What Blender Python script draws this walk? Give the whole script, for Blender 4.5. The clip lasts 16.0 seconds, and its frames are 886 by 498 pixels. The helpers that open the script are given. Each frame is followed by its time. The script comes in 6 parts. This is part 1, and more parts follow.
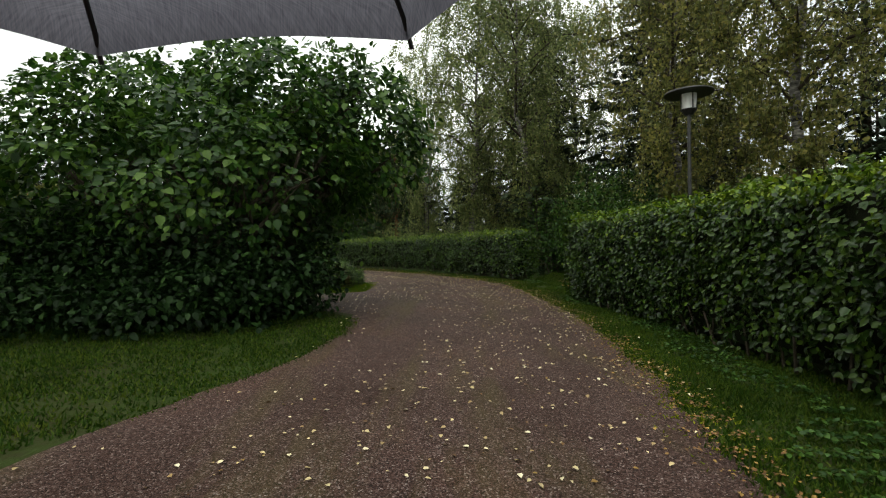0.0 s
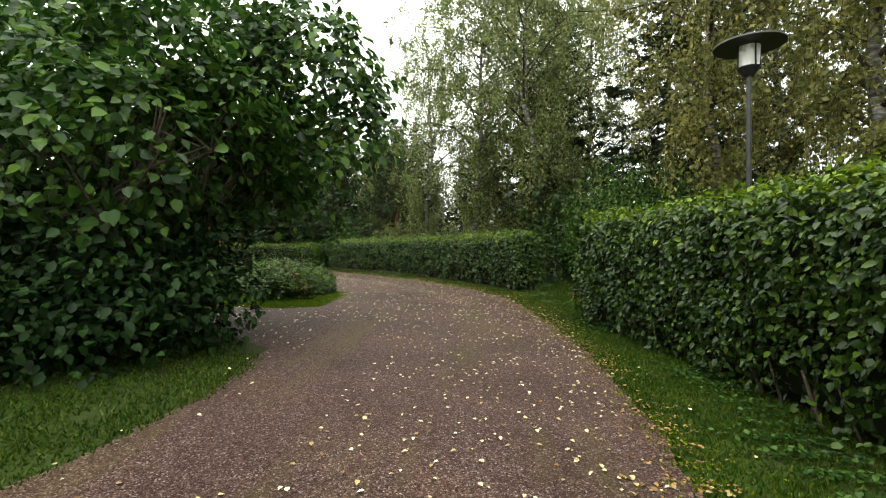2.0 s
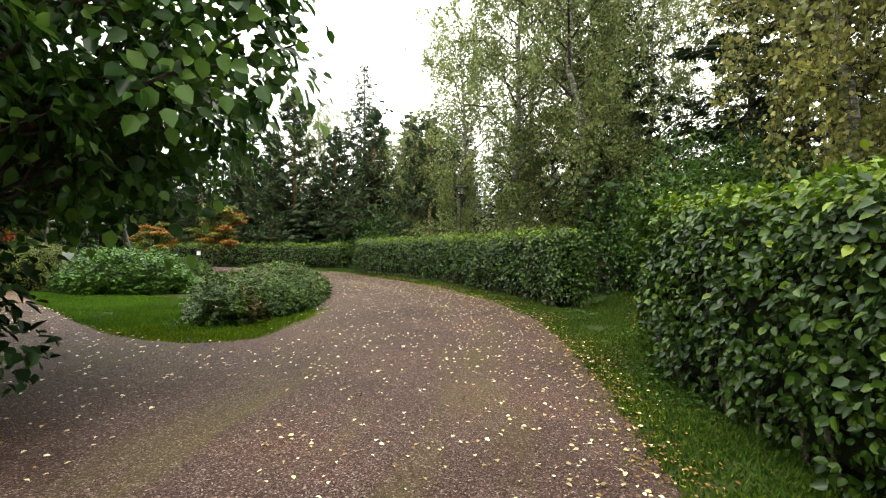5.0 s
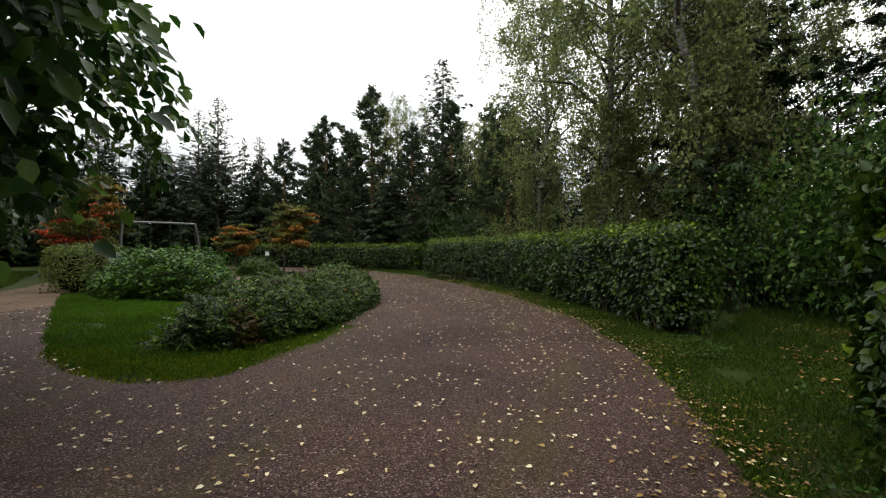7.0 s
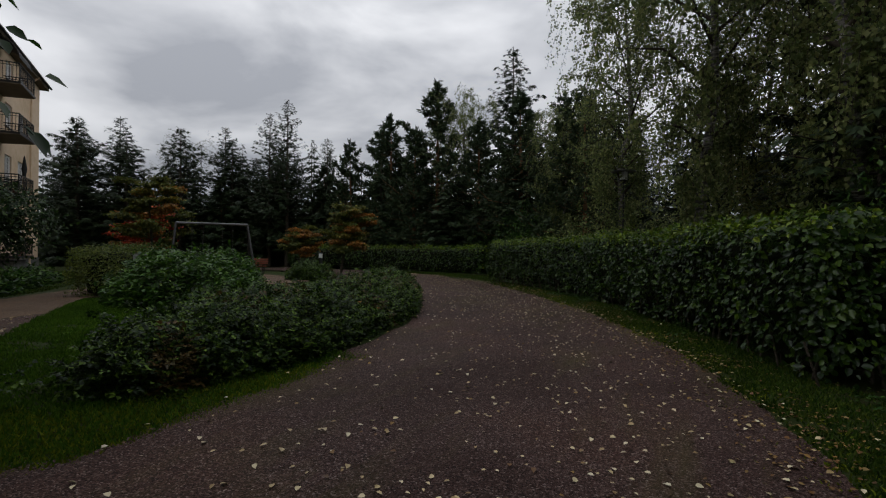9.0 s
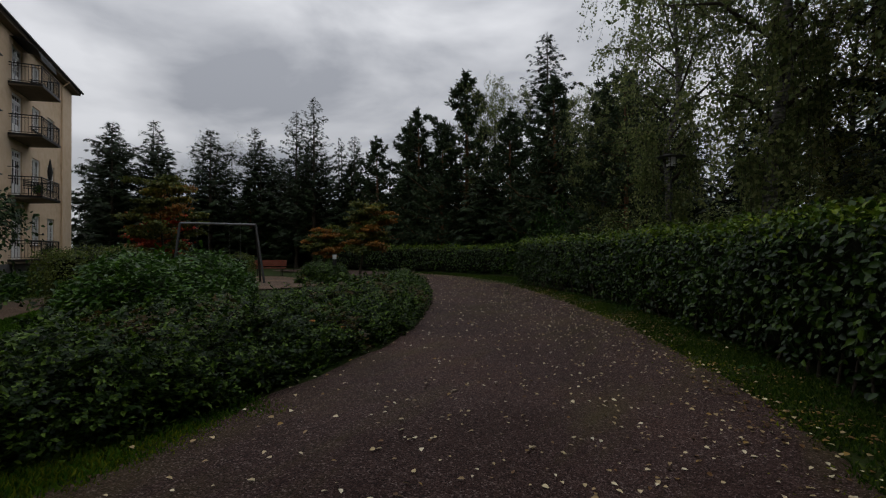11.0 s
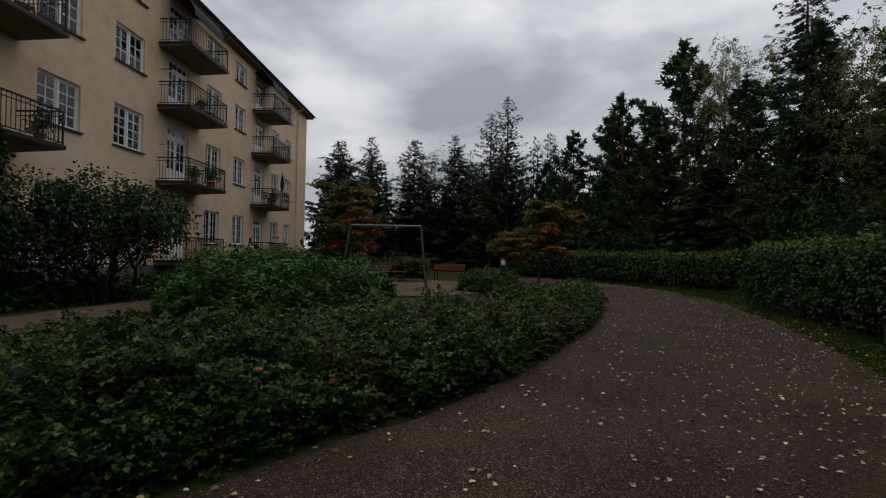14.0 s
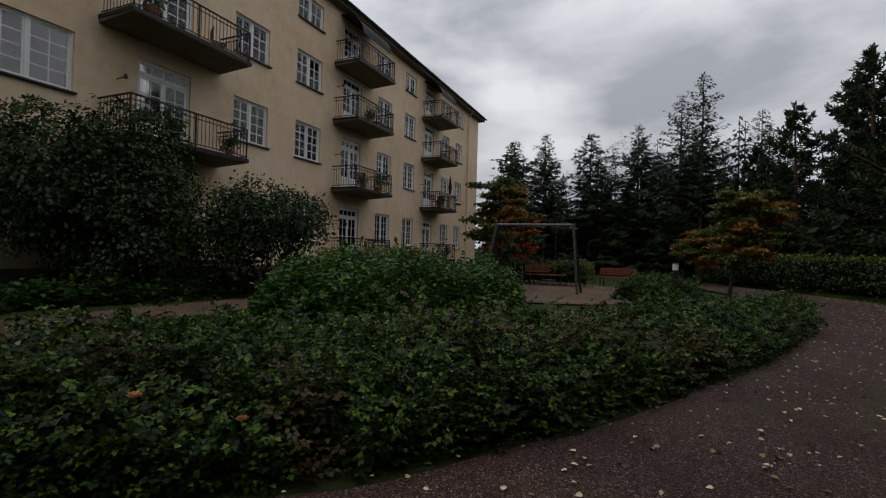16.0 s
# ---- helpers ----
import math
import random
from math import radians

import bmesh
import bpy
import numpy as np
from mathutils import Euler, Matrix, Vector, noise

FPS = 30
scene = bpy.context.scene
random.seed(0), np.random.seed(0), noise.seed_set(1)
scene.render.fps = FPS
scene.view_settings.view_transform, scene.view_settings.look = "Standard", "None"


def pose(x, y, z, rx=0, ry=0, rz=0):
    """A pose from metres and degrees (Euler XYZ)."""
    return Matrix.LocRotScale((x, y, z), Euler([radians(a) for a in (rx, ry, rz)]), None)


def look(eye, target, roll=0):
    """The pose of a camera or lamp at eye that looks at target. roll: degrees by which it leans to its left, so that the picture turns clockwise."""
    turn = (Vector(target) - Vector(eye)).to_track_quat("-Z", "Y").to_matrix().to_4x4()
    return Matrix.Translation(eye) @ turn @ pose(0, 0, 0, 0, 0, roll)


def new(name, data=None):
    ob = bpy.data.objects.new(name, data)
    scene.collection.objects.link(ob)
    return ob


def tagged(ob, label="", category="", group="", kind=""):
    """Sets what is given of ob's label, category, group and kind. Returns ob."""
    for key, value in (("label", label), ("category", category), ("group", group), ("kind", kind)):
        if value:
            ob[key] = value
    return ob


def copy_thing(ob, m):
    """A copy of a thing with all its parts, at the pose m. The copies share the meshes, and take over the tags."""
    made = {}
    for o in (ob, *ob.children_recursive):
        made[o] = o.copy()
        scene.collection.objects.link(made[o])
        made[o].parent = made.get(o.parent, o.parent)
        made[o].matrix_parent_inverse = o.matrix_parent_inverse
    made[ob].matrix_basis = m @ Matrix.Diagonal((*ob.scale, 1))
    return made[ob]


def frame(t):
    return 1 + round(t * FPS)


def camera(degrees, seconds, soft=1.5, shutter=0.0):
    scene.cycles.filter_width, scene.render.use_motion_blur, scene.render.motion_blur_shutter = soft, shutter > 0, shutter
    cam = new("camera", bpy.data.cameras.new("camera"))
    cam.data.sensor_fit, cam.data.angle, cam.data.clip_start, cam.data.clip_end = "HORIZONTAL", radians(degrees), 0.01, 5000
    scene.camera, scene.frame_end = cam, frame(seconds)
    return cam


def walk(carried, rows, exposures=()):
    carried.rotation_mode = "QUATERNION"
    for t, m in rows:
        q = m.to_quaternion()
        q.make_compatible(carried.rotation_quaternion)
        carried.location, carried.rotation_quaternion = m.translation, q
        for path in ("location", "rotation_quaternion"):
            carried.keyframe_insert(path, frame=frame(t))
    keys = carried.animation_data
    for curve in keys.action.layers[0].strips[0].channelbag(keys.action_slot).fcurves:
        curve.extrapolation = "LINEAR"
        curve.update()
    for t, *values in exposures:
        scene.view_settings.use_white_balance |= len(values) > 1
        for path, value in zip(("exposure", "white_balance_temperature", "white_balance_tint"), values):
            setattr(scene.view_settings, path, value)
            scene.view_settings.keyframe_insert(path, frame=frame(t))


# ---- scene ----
cam = camera(86.48, 16.0, soft=1.2)
# seconds, eye x y z, yaw to the left, pitch up, roll
ROWS = [
    (0.0, 0.000, 0.000, 1.449, 0.01, 0.04, -0.63),
    (0.5, 0.208, 0.621, 1.490, 0.24, -0.07, -0.51),
    (1.0, 0.394, 1.238, 1.480, 0.61, 0.05, -0.51),
    (1.5, 0.568, 1.854, 1.486, 1.06, 0.16, -0.28),
    (2.0, 0.716, 2.486, 1.538, 1.61, 0.16, 0.13),
    (2.5, 0.831, 3.123, 1.560, 2.39, 0.19, 0.49),
    (3.0, 0.947, 3.758, 1.554, 3.09, 0.27, 0.89),
    (3.2, 0.994, 4.008, 1.566, 3.39, 0.37, 0.98),
    (5.3, 1.466, 6.123, 1.662, 9.40, -0.15, -0.04),
    (5.5, 1.478, 6.366, 1.645, 10.62, -0.15, -0.09),
    (6.0, 1.499, 6.984, 1.646, 12.19, -0.12, -0.07),
    (6.5, 1.506, 7.619, 1.664, 15.33, -0.02, 0.08),
    (7.0, 1.501, 8.245, 1.666, 18.18, 0.03, 0.31),
    (7.5, 1.453, 8.843, 1.656, 21.23, 0.08, 0.38),
    (8.0, 1.375, 9.425, 1.655, 24.41, 0.12, 0.39),
    (8.5, 1.294, 10.010, 1.675, 26.02, 0.22, 0.52),
    (8.7, 1.261, 10.241, 1.660, 26.58, 0.27, 0.53),
    (10.8, 1.013, 12.358, 1.676, 31.15, 0.07, -0.09),
    (11.0, 0.957, 12.571, 1.685, 32.05, 0.19, -0.01),
    (11.5, 0.811, 13.106, 1.676, 35.79, 0.31, 0.19),
    (12.0, 0.662, 13.634, 1.662, 41.09, 0.42, 0.39),
    (12.5, 0.534, 14.157, 1.654, 46.48, 0.62, 0.66),
    (13.0, 0.412, 14.680, 1.672, 50.46, 0.61, 0.69),
    (13.5, 0.291, 15.199, 1.670, 53.83, 0.63, 0.89),
    (14.0, 0.144, 15.686, 1.672, 57.56, 0.67, 1.08),
    (14.5, -0.015, 16.154, 1.685, 62.46, 0.61, 1.18),
    (15.0, -0.159, 16.619, 1.678, 67.58, 0.56, 1.34),
    (15.5, -0.308, 17.066, 1.655, 73.19, 0.50, 1.51),
    (16.0, -0.479, 17.486, 1.664, 80.07, 0.43, 1.63),
]


def view(x, y, z, yaw, pitch, roll):
    a, b = radians(yaw), radians(pitch)
    ahead = Vector((-math.sin(a) * math.cos(b), math.cos(a) * math.cos(b), math.sin(b)))
    return look((x, y, z), Vector((x, y, z)) + ahead, roll)


EXPOSURES = [(0.0, 0.47, 6900, -1), (1.0, 0.88, 6950, -1), (2.0, 1.5, 7000, -1), (3.0, 1.96, 7100, 0), (5.5, 1.9, 7150, 2), (6.5, 1.12, 6950, 5), (7.5, 0.15, 6600, 8), (8.5, -0.65, 6350, 10), (11.0, -1.02, 6300, 11), (13.5, -1.0, 6300, 11), (16.0, -0.9, 6300, 11)]
walk(cam, [(t, view(*row)) for t, *row in ROWS], EXPOSURES)

# ---- world: an overcast sky ----
world = bpy.data.worlds.new("overcast_sky")
scene.world = world
world.use_nodes = True
wt = world.node_tree
wt.nodes.clear()
w_out = wt.nodes.new("ShaderNodeOutputWorld")
w_bg = wt.nodes.new("ShaderNodeBackground")
w_sky = wt.nodes.new("ShaderNodeTexSky")
w_sky.sky_type = 'NISHITA'
w_sky.sun_disc = False
w_sky.sun_elevation, w_sky.sun_rotation = radians(38), radians(200)
w_coord = wt.nodes.new("ShaderNodeTexCoord")
w_map = wt.nodes.new("ShaderNodeMapping")
w_map.inputs["Scale"].default_value = (1.0, 1.0, 2.6)
w_noise = wt.nodes.new("ShaderNodeTexNoise")
w_noise.inputs["Scale"].default_value = 2.3
w_noise.inputs["Detail"].default_value = 6.0
w_noise.inputs["Roughness"].default_value = 0.5
w_noise.inputs["Distortion"].default_value = 0.25
w_ramp = wt.nodes.new("ShaderNodeValToRGB")
w_ramp.color_ramp.elements[0].position, w_ramp.color_ramp.elements[0].color = 0.39, (7.2, 7.4, 7.9, 1)
w_ramp.color_ramp.elements[1].position, w_ramp.color_ramp.elements[1].color = 0.64, (15.6, 15.6, 15.7, 1)
w_mix = wt.nodes.new("ShaderNodeMixRGB")
w_mix.inputs["Fac"].default_value = 0.92
wt.links.new(w_coord.outputs["Generated"], w_map.inputs["Vector"])
wt.links.new(w_map.outputs["Vector"], w_noise.inputs["Vector"])
wt.links.new(w_noise.outputs["Fac"], w_ramp.inputs["Fac"])
wt.links.new(w_sky.outputs["Color"], w_mix.inputs["Color1"])
wt.links.new(w_ramp.outputs["Color"], w_mix.inputs["Color2"])
# an overcast sky is brighter overhead than at the horizon
w_sep = wt.nodes.new("ShaderNodeSeparateXYZ")
w_up = wt.nodes.new("ShaderNodeMath")
w_up.operation, w_up.use_clamp = 'MAXIMUM', False
w_up.inputs[1].default_value = 0.0
w_grade = wt.nodes.new("ShaderNodeMath")
w_grade.operation = 'MULTIPLY_ADD'
w_grade.inputs[1].default_value, w_grade.inputs[2].default_value = 0.8, 0.76
w_tone = wt.nodes.new("ShaderNodeVectorMath")
w_tone.operation = 'SCALE'
wt.links.new(w_coord.outputs["Generated"], w_sep.inputs[0])
wt.links.new(w_sep.outputs["Z"], w_up.inputs[0])
wt.links.new(w_up.outputs[0], w_grade.inputs[0])
wt.links.new(w_mix.outputs["Color"], w_tone.inputs[0])
wt.links.new(w_grade.outputs[0], w_tone.inputs["Scale"])
wt.links.new(w_tone.outputs["Vector"], w_bg.inputs["Color"])
w_bg.inputs["Strength"].default_value = 0.1
wt.links.new(w_bg.outputs["Background"], w_out.inputs["Surface"])

sun_data = bpy.data.lights.new("sun", 'SUN')
sun_data.energy, sun_data.angle, sun_data.color = 0.5, radians(25), (1.0, 0.98, 0.95)
sun = new("sun", sun_data)
sun.matrix_world = look((-8, -10, 30), (0, 14, 0))

# ---- materials ----
def mat(name):
    m = bpy.data.materials.new(name)
    m.use_nodes = True
    return m, m.node_tree, m.node_tree.nodes["Principled BSDF"]


def nod(nt, kind, **values):
    n = nt.nodes.new(kind)
    for k, v in values.items():
        n.inputs[k.replace("_", " ")].default_value = v
    return n


def ramp(nt, stops):
    r = nt.nodes.new("ShaderNodeValToRGB")
    els = r.color_ramp.elements
    while len(els) < len(stops):
        els.new(0.5)
    for e, (p, c) in zip(els, stops):
        e.position, e.color = p, (*c, 1)
    return r


def leafy(name, dark, mid, light, rough=0.42, through_light=0.25, gloss=0.25):
    """Leaves that vary one by one, with some light passing through them."""
    m, nt, bsdf = mat(name)
    geo = nt.nodes.new("ShaderNodeNewGeometry")
    r = ramp(nt, [(0.0, dark), (0.55, mid), (1.0, light)])
    nt.links.new(geo.outputs["Random Per Island"], r.inputs["Fac"])
    big = nod(nt, "ShaderNodeTexNoise", Scale=0.9, Detail=3.0)
    tc = nt.nodes.new("ShaderNodeTexCoord")
    nt.links.new(tc.outputs["Object"], big.inputs["Vector"])
    mul = nt.nodes.new("ShaderNodeMixRGB")
    mul.blend_type = 'MULTIPLY'
    mul.inputs["Fac"].default_value = 0.6
    tone = ramp(nt, [(0.3, (0.55, 0.6, 0.55)), (0.7, (1.25, 1.2, 1.0))])
    nt.links.new(big.outputs["Fac"], tone.inputs["Fac"])
    nt.links.new(r.outputs["Color"], mul.inputs["Color1"])
    nt.links.new(tone.outputs["Color"], mul.inputs["Color2"])
    nt.links.new(mul.outputs["Color"], bsdf.inputs["Base Color"])
    bsdf.inputs["Roughness"].default_value = rough
    bsdf.inputs["Specular IOR Level"].default_value = gloss
    tr = nt.nodes.new("ShaderNodeBsdfTranslucent")
    nt.links.new(mul.outputs["Color"], tr.inputs["Color"])
    mix = nt.nodes.new("ShaderNodeMixShader")
    mix.inputs["Fac"].default_value = through_light
    nt.links.new(bsdf.outputs["BSDF"], mix.inputs[1])
    nt.links.new(tr.outputs["BSDF"], mix.inputs[2])
    nt.links.new(mix.outputs["Shader"], nt.nodes["Material Output"].inputs["Surface"])
    return m


def rough_mat(name, stops, scale=6.0, rough=0.7, bump=0.2, metal=0.0, big=0.6, bump_scale=None, rough_lo=None):
    """A surface with colour variation at two scales and fine relief."""
    m, nt, bsdf = mat(name)
    tc = nt.nodes.new("ShaderNodeTexCoord")
    n1 = nod(nt, "ShaderNodeTexNoise", Scale=scale, Detail=6.0, Roughness=0.6)
    n2 = nod(nt, "ShaderNodeTexNoise", Scale=big, Detail=4.0)
    for n in (n1, n2):
        nt.links.new(tc.outputs["Object"], n.inputs["Vector"])
    add = nt.nodes.new("ShaderNodeMath")
    add.operation = 'ADD'
    half = nt.nodes.new("ShaderNodeMath")
    half.operation = 'MULTIPLY'
    half.inputs[1].default_value = 0.5
    nt.links.new(n1.outputs["Fac"], add.inputs[0])
    nt.links.new(n2.outputs["Fac"], add.inputs[1])
    nt.links.new(add.outputs[0], half.inputs[0])
    r = ramp(nt, stops)
    nt.links.new(half.outputs[0], r.inputs["Fac"])
    nt.links.new(r.outputs["Color"], bsdf.inputs["Base Color"])
    bsdf.inputs["Roughness"].default_value, bsdf.inputs["Metallic"].default_value = rough, metal
    bsdf.inputs["Specular IOR Level"].default_value = 0.08 if rough >= 0.85 else 0.4
    if rough_lo is not None:
        rr = nod(nt, "ShaderNodeMapRange")
        rr.inputs["From Min"].default_value, rr.inputs["From Max"].default_value = 0.35, 0.65
        rr.inputs["To Min"].default_value, rr.inputs["To Max"].default_value = rough_lo, rough
        nt.links.new(n2.outputs["Fac"], rr.inputs["Value"])
        nt.links.new(rr.outputs["Result"], bsdf.inputs["Roughness"])
    if bump:
        n3 = nod(nt, "ShaderNodeTexNoise", Scale=bump_scale or scale * 3, Detail=5.0)
        nt.links.new(tc.outputs["Object"], n3.inputs["Vector"])
        b = nod(nt, "ShaderNodeBump", Strength=bump, Distance=0.02)
        nt.links.new(n3.outputs["Fac"], b.inputs["Height"])
        nt.links.new(b.outputs["Normal"], bsdf.inputs["Normal"])
    return m


def gravel_mat(name, tones, stone=105.0, rough=0.66, moss=0.0):
    """Wet crushed stone: cells of single stones over broad damp and worn patches."""
    m, nt, bsdf = mat(name)
    tc = nt.nodes.new("ShaderNodeTexCoord")
    v = nod(nt, "ShaderNodeTexVoronoi", Scale=stone)
    fine = nod(nt, "ShaderNodeTexNoise", Scale=stone * 2.2, Detail=3.0)
    patch = nod(nt, "ShaderNodeTexNoise", Scale=0.55, Detail=6.0, Roughness=0.6)
    for n in (v, fine, patch):
        nt.links.new(tc.outputs["Object"], n.inputs["Vector"])
    sep = nt.nodes.new("ShaderNodeSeparateColor")
    nt.links.new(v.outputs["Color"], sep.inputs["Color"])
    r = ramp(nt, tones)
    nt.links.new(sep.outputs["Red"], r.inputs["Fac"])
    pr = ramp(nt, [(0.33, (0.62, 0.58, 0.56)), (0.52, (0.95, 0.95, 0.97)), (0.7, (1.22, 1.12, 1.02))])
    nt.links.new(patch.outputs["Fac"], pr.inputs["Fac"])
    mul = nt.nodes.new("ShaderNodeMixRGB")
    mul.blend_type = 'MULTIPLY'
    mul.inputs["Fac"].default_value = 0.9
    nt.links.new(r.outputs["Color"], mul.inputs["Color1"])
    nt.links.new(pr.outputs["Color"], mul.inputs["Color2"])
    # thin moss between the stones in drawn-out patches along the drive
    mp = nod(nt, "ShaderNodeMapping", Scale=(1.5, 0.32, 1.0))
    mn = nod(nt, "ShaderNodeTexNoise", Scale=0.9, Detail=7.0, Roughness=0.68)
    nt.links.new(tc.outputs["Object"], mp.inputs["Vector"])
    nt.links.new(mp.outputs["Vector"], mn.inputs["Vector"])
    mr = nod(nt, "ShaderNodeMapRange")
    mr.inputs["From Min"].default_value, mr.inputs["From Max"].default_value = 0.5, 0.72
    mr.inputs["To Min"].default_value, mr.inputs["To Max"].default_value = 0.0, moss
    nt.links.new(mn.outputs["Fac"], mr.inputs["Value"])
    green = nt.nodes.new("ShaderNodeMixRGB")
    green.inputs["Color2"].default_value = (0.075, 0.066, 0.018, 1)
    nt.links.new(mr.outputs["Result"], green.inputs["Fac"])
    nt.links.new(mul.outputs["Color"], green.inputs["Color1"])
    nt.links.new(green.outputs["Color"], bsdf.inputs["Base Color"])
    bsdf.inputs["Roughness"].default_value = rough
    bsdf.inputs["Specular IOR Level"].default_value = 0.09
    b1 = nod(nt, "ShaderNodeBump", Strength=0.9, Distance=0.008)
    b1.invert = True
    nt.links.new(v.outputs["Distance"], b1.inputs["Height"])
    b2 = nod(nt, "ShaderNodeBump", Strength=0.35, Distance=0.006)
    nt.links.new(fine.outputs["Fac"], b2.inputs["Height"])
    nt.links.new(b1.outputs["Normal"], b2.inputs["Normal"])
    nt.links.new(b2.outputs["Normal"], bsdf.inputs["Normal"])
    return m


def cloth_mat(name):
    """Thin woven cloth that lets some of the sky through, with uneven threads both ways."""
    m, nt, bsdf = mat(name)
    tc = nt.nodes.new("ShaderNodeTexCoord")
    add = nt.nodes.new("ShaderNodeMath")
    add.operation = 'ADD'
    for k, sc in enumerate(((26.0, 420.0, 26.0), (420.0, 26.0, 26.0))):
        mp = nod(nt, "ShaderNodeMapping", Scale=sc)
        n = nod(nt, "ShaderNodeTexNoise", Scale=1.0, Detail=3.0)
        nt.links.new(tc.outputs["Object"], mp.inputs["Vector"])
        nt.links.new(mp.outputs["Vector"], n.inputs["Vector"])
        nt.links.new(n.outputs["Fac"], add.inputs[k])
    r = ramp(nt, [(0.36, (0.115, 0.112, 0.142)), (0.64, (0.22, 0.212, 0.258))])
    half = nt.nodes.new("ShaderNodeMath")
    half.operation = 'MULTIPLY'
    half.inputs[1].default_value = 0.5
    nt.links.new(add.outputs[0], half.inputs[0])
    nt.links.new(half.outputs[0], r.inputs["Fac"])
    nt.links.new(r.outputs["Color"], bsdf.inputs["Base Color"])
    bsdf.inputs["Roughness"].default_value = 0.8
    tr = nt.nodes.new("ShaderNodeBsdfTranslucent")
    nt.links.new(r.outputs["Color"], tr.inputs["Color"])
    mix = nt.nodes.new("ShaderNodeMixShader")
    mix.inputs["Fac"].default_value = 0.6
    nt.links.new(bsdf.outputs["BSDF"], mix.inputs[1])
    nt.links.new(tr.outputs["BSDF"], mix.inputs[2])
    nt.links.new(mix.outputs["Shader"], nt.nodes["Material Output"].inputs["Surface"])
    return m


def glass_mat(name):
    m, nt, bsdf = mat(name)
    bsdf.inputs["Base Color"].default_value = (0.9, 0.95, 1.0, 1)
    bsdf.inputs["Roughness"].default_value = 0.02
    bsdf.inputs["Transmission Weight"].default_value = 1.0
    bsdf.inputs["IOR"].default_value = 1.5
    gl = nod(nt, "ShaderNodeBsdfGlossy", Roughness=0.02)
    tp = nt.nodes.new("ShaderNodeBsdfTransparent")
    fr = nod(nt, "ShaderNodeFresnel", IOR=1.65)
    mx = nt.nodes.new("ShaderNodeMixShader")
    nt.links.new(fr.outputs["Fac"], mx.inputs["Fac"])
    nt.links.new(tp.outputs["BSDF"], mx.inputs[1])
    nt.links.new(gl.outputs["BSDF"], mx.inputs[2])
    nt.links.new(mx.outputs["Shader"], nt.nodes["Material Output"].inputs["Surface"])
    return m


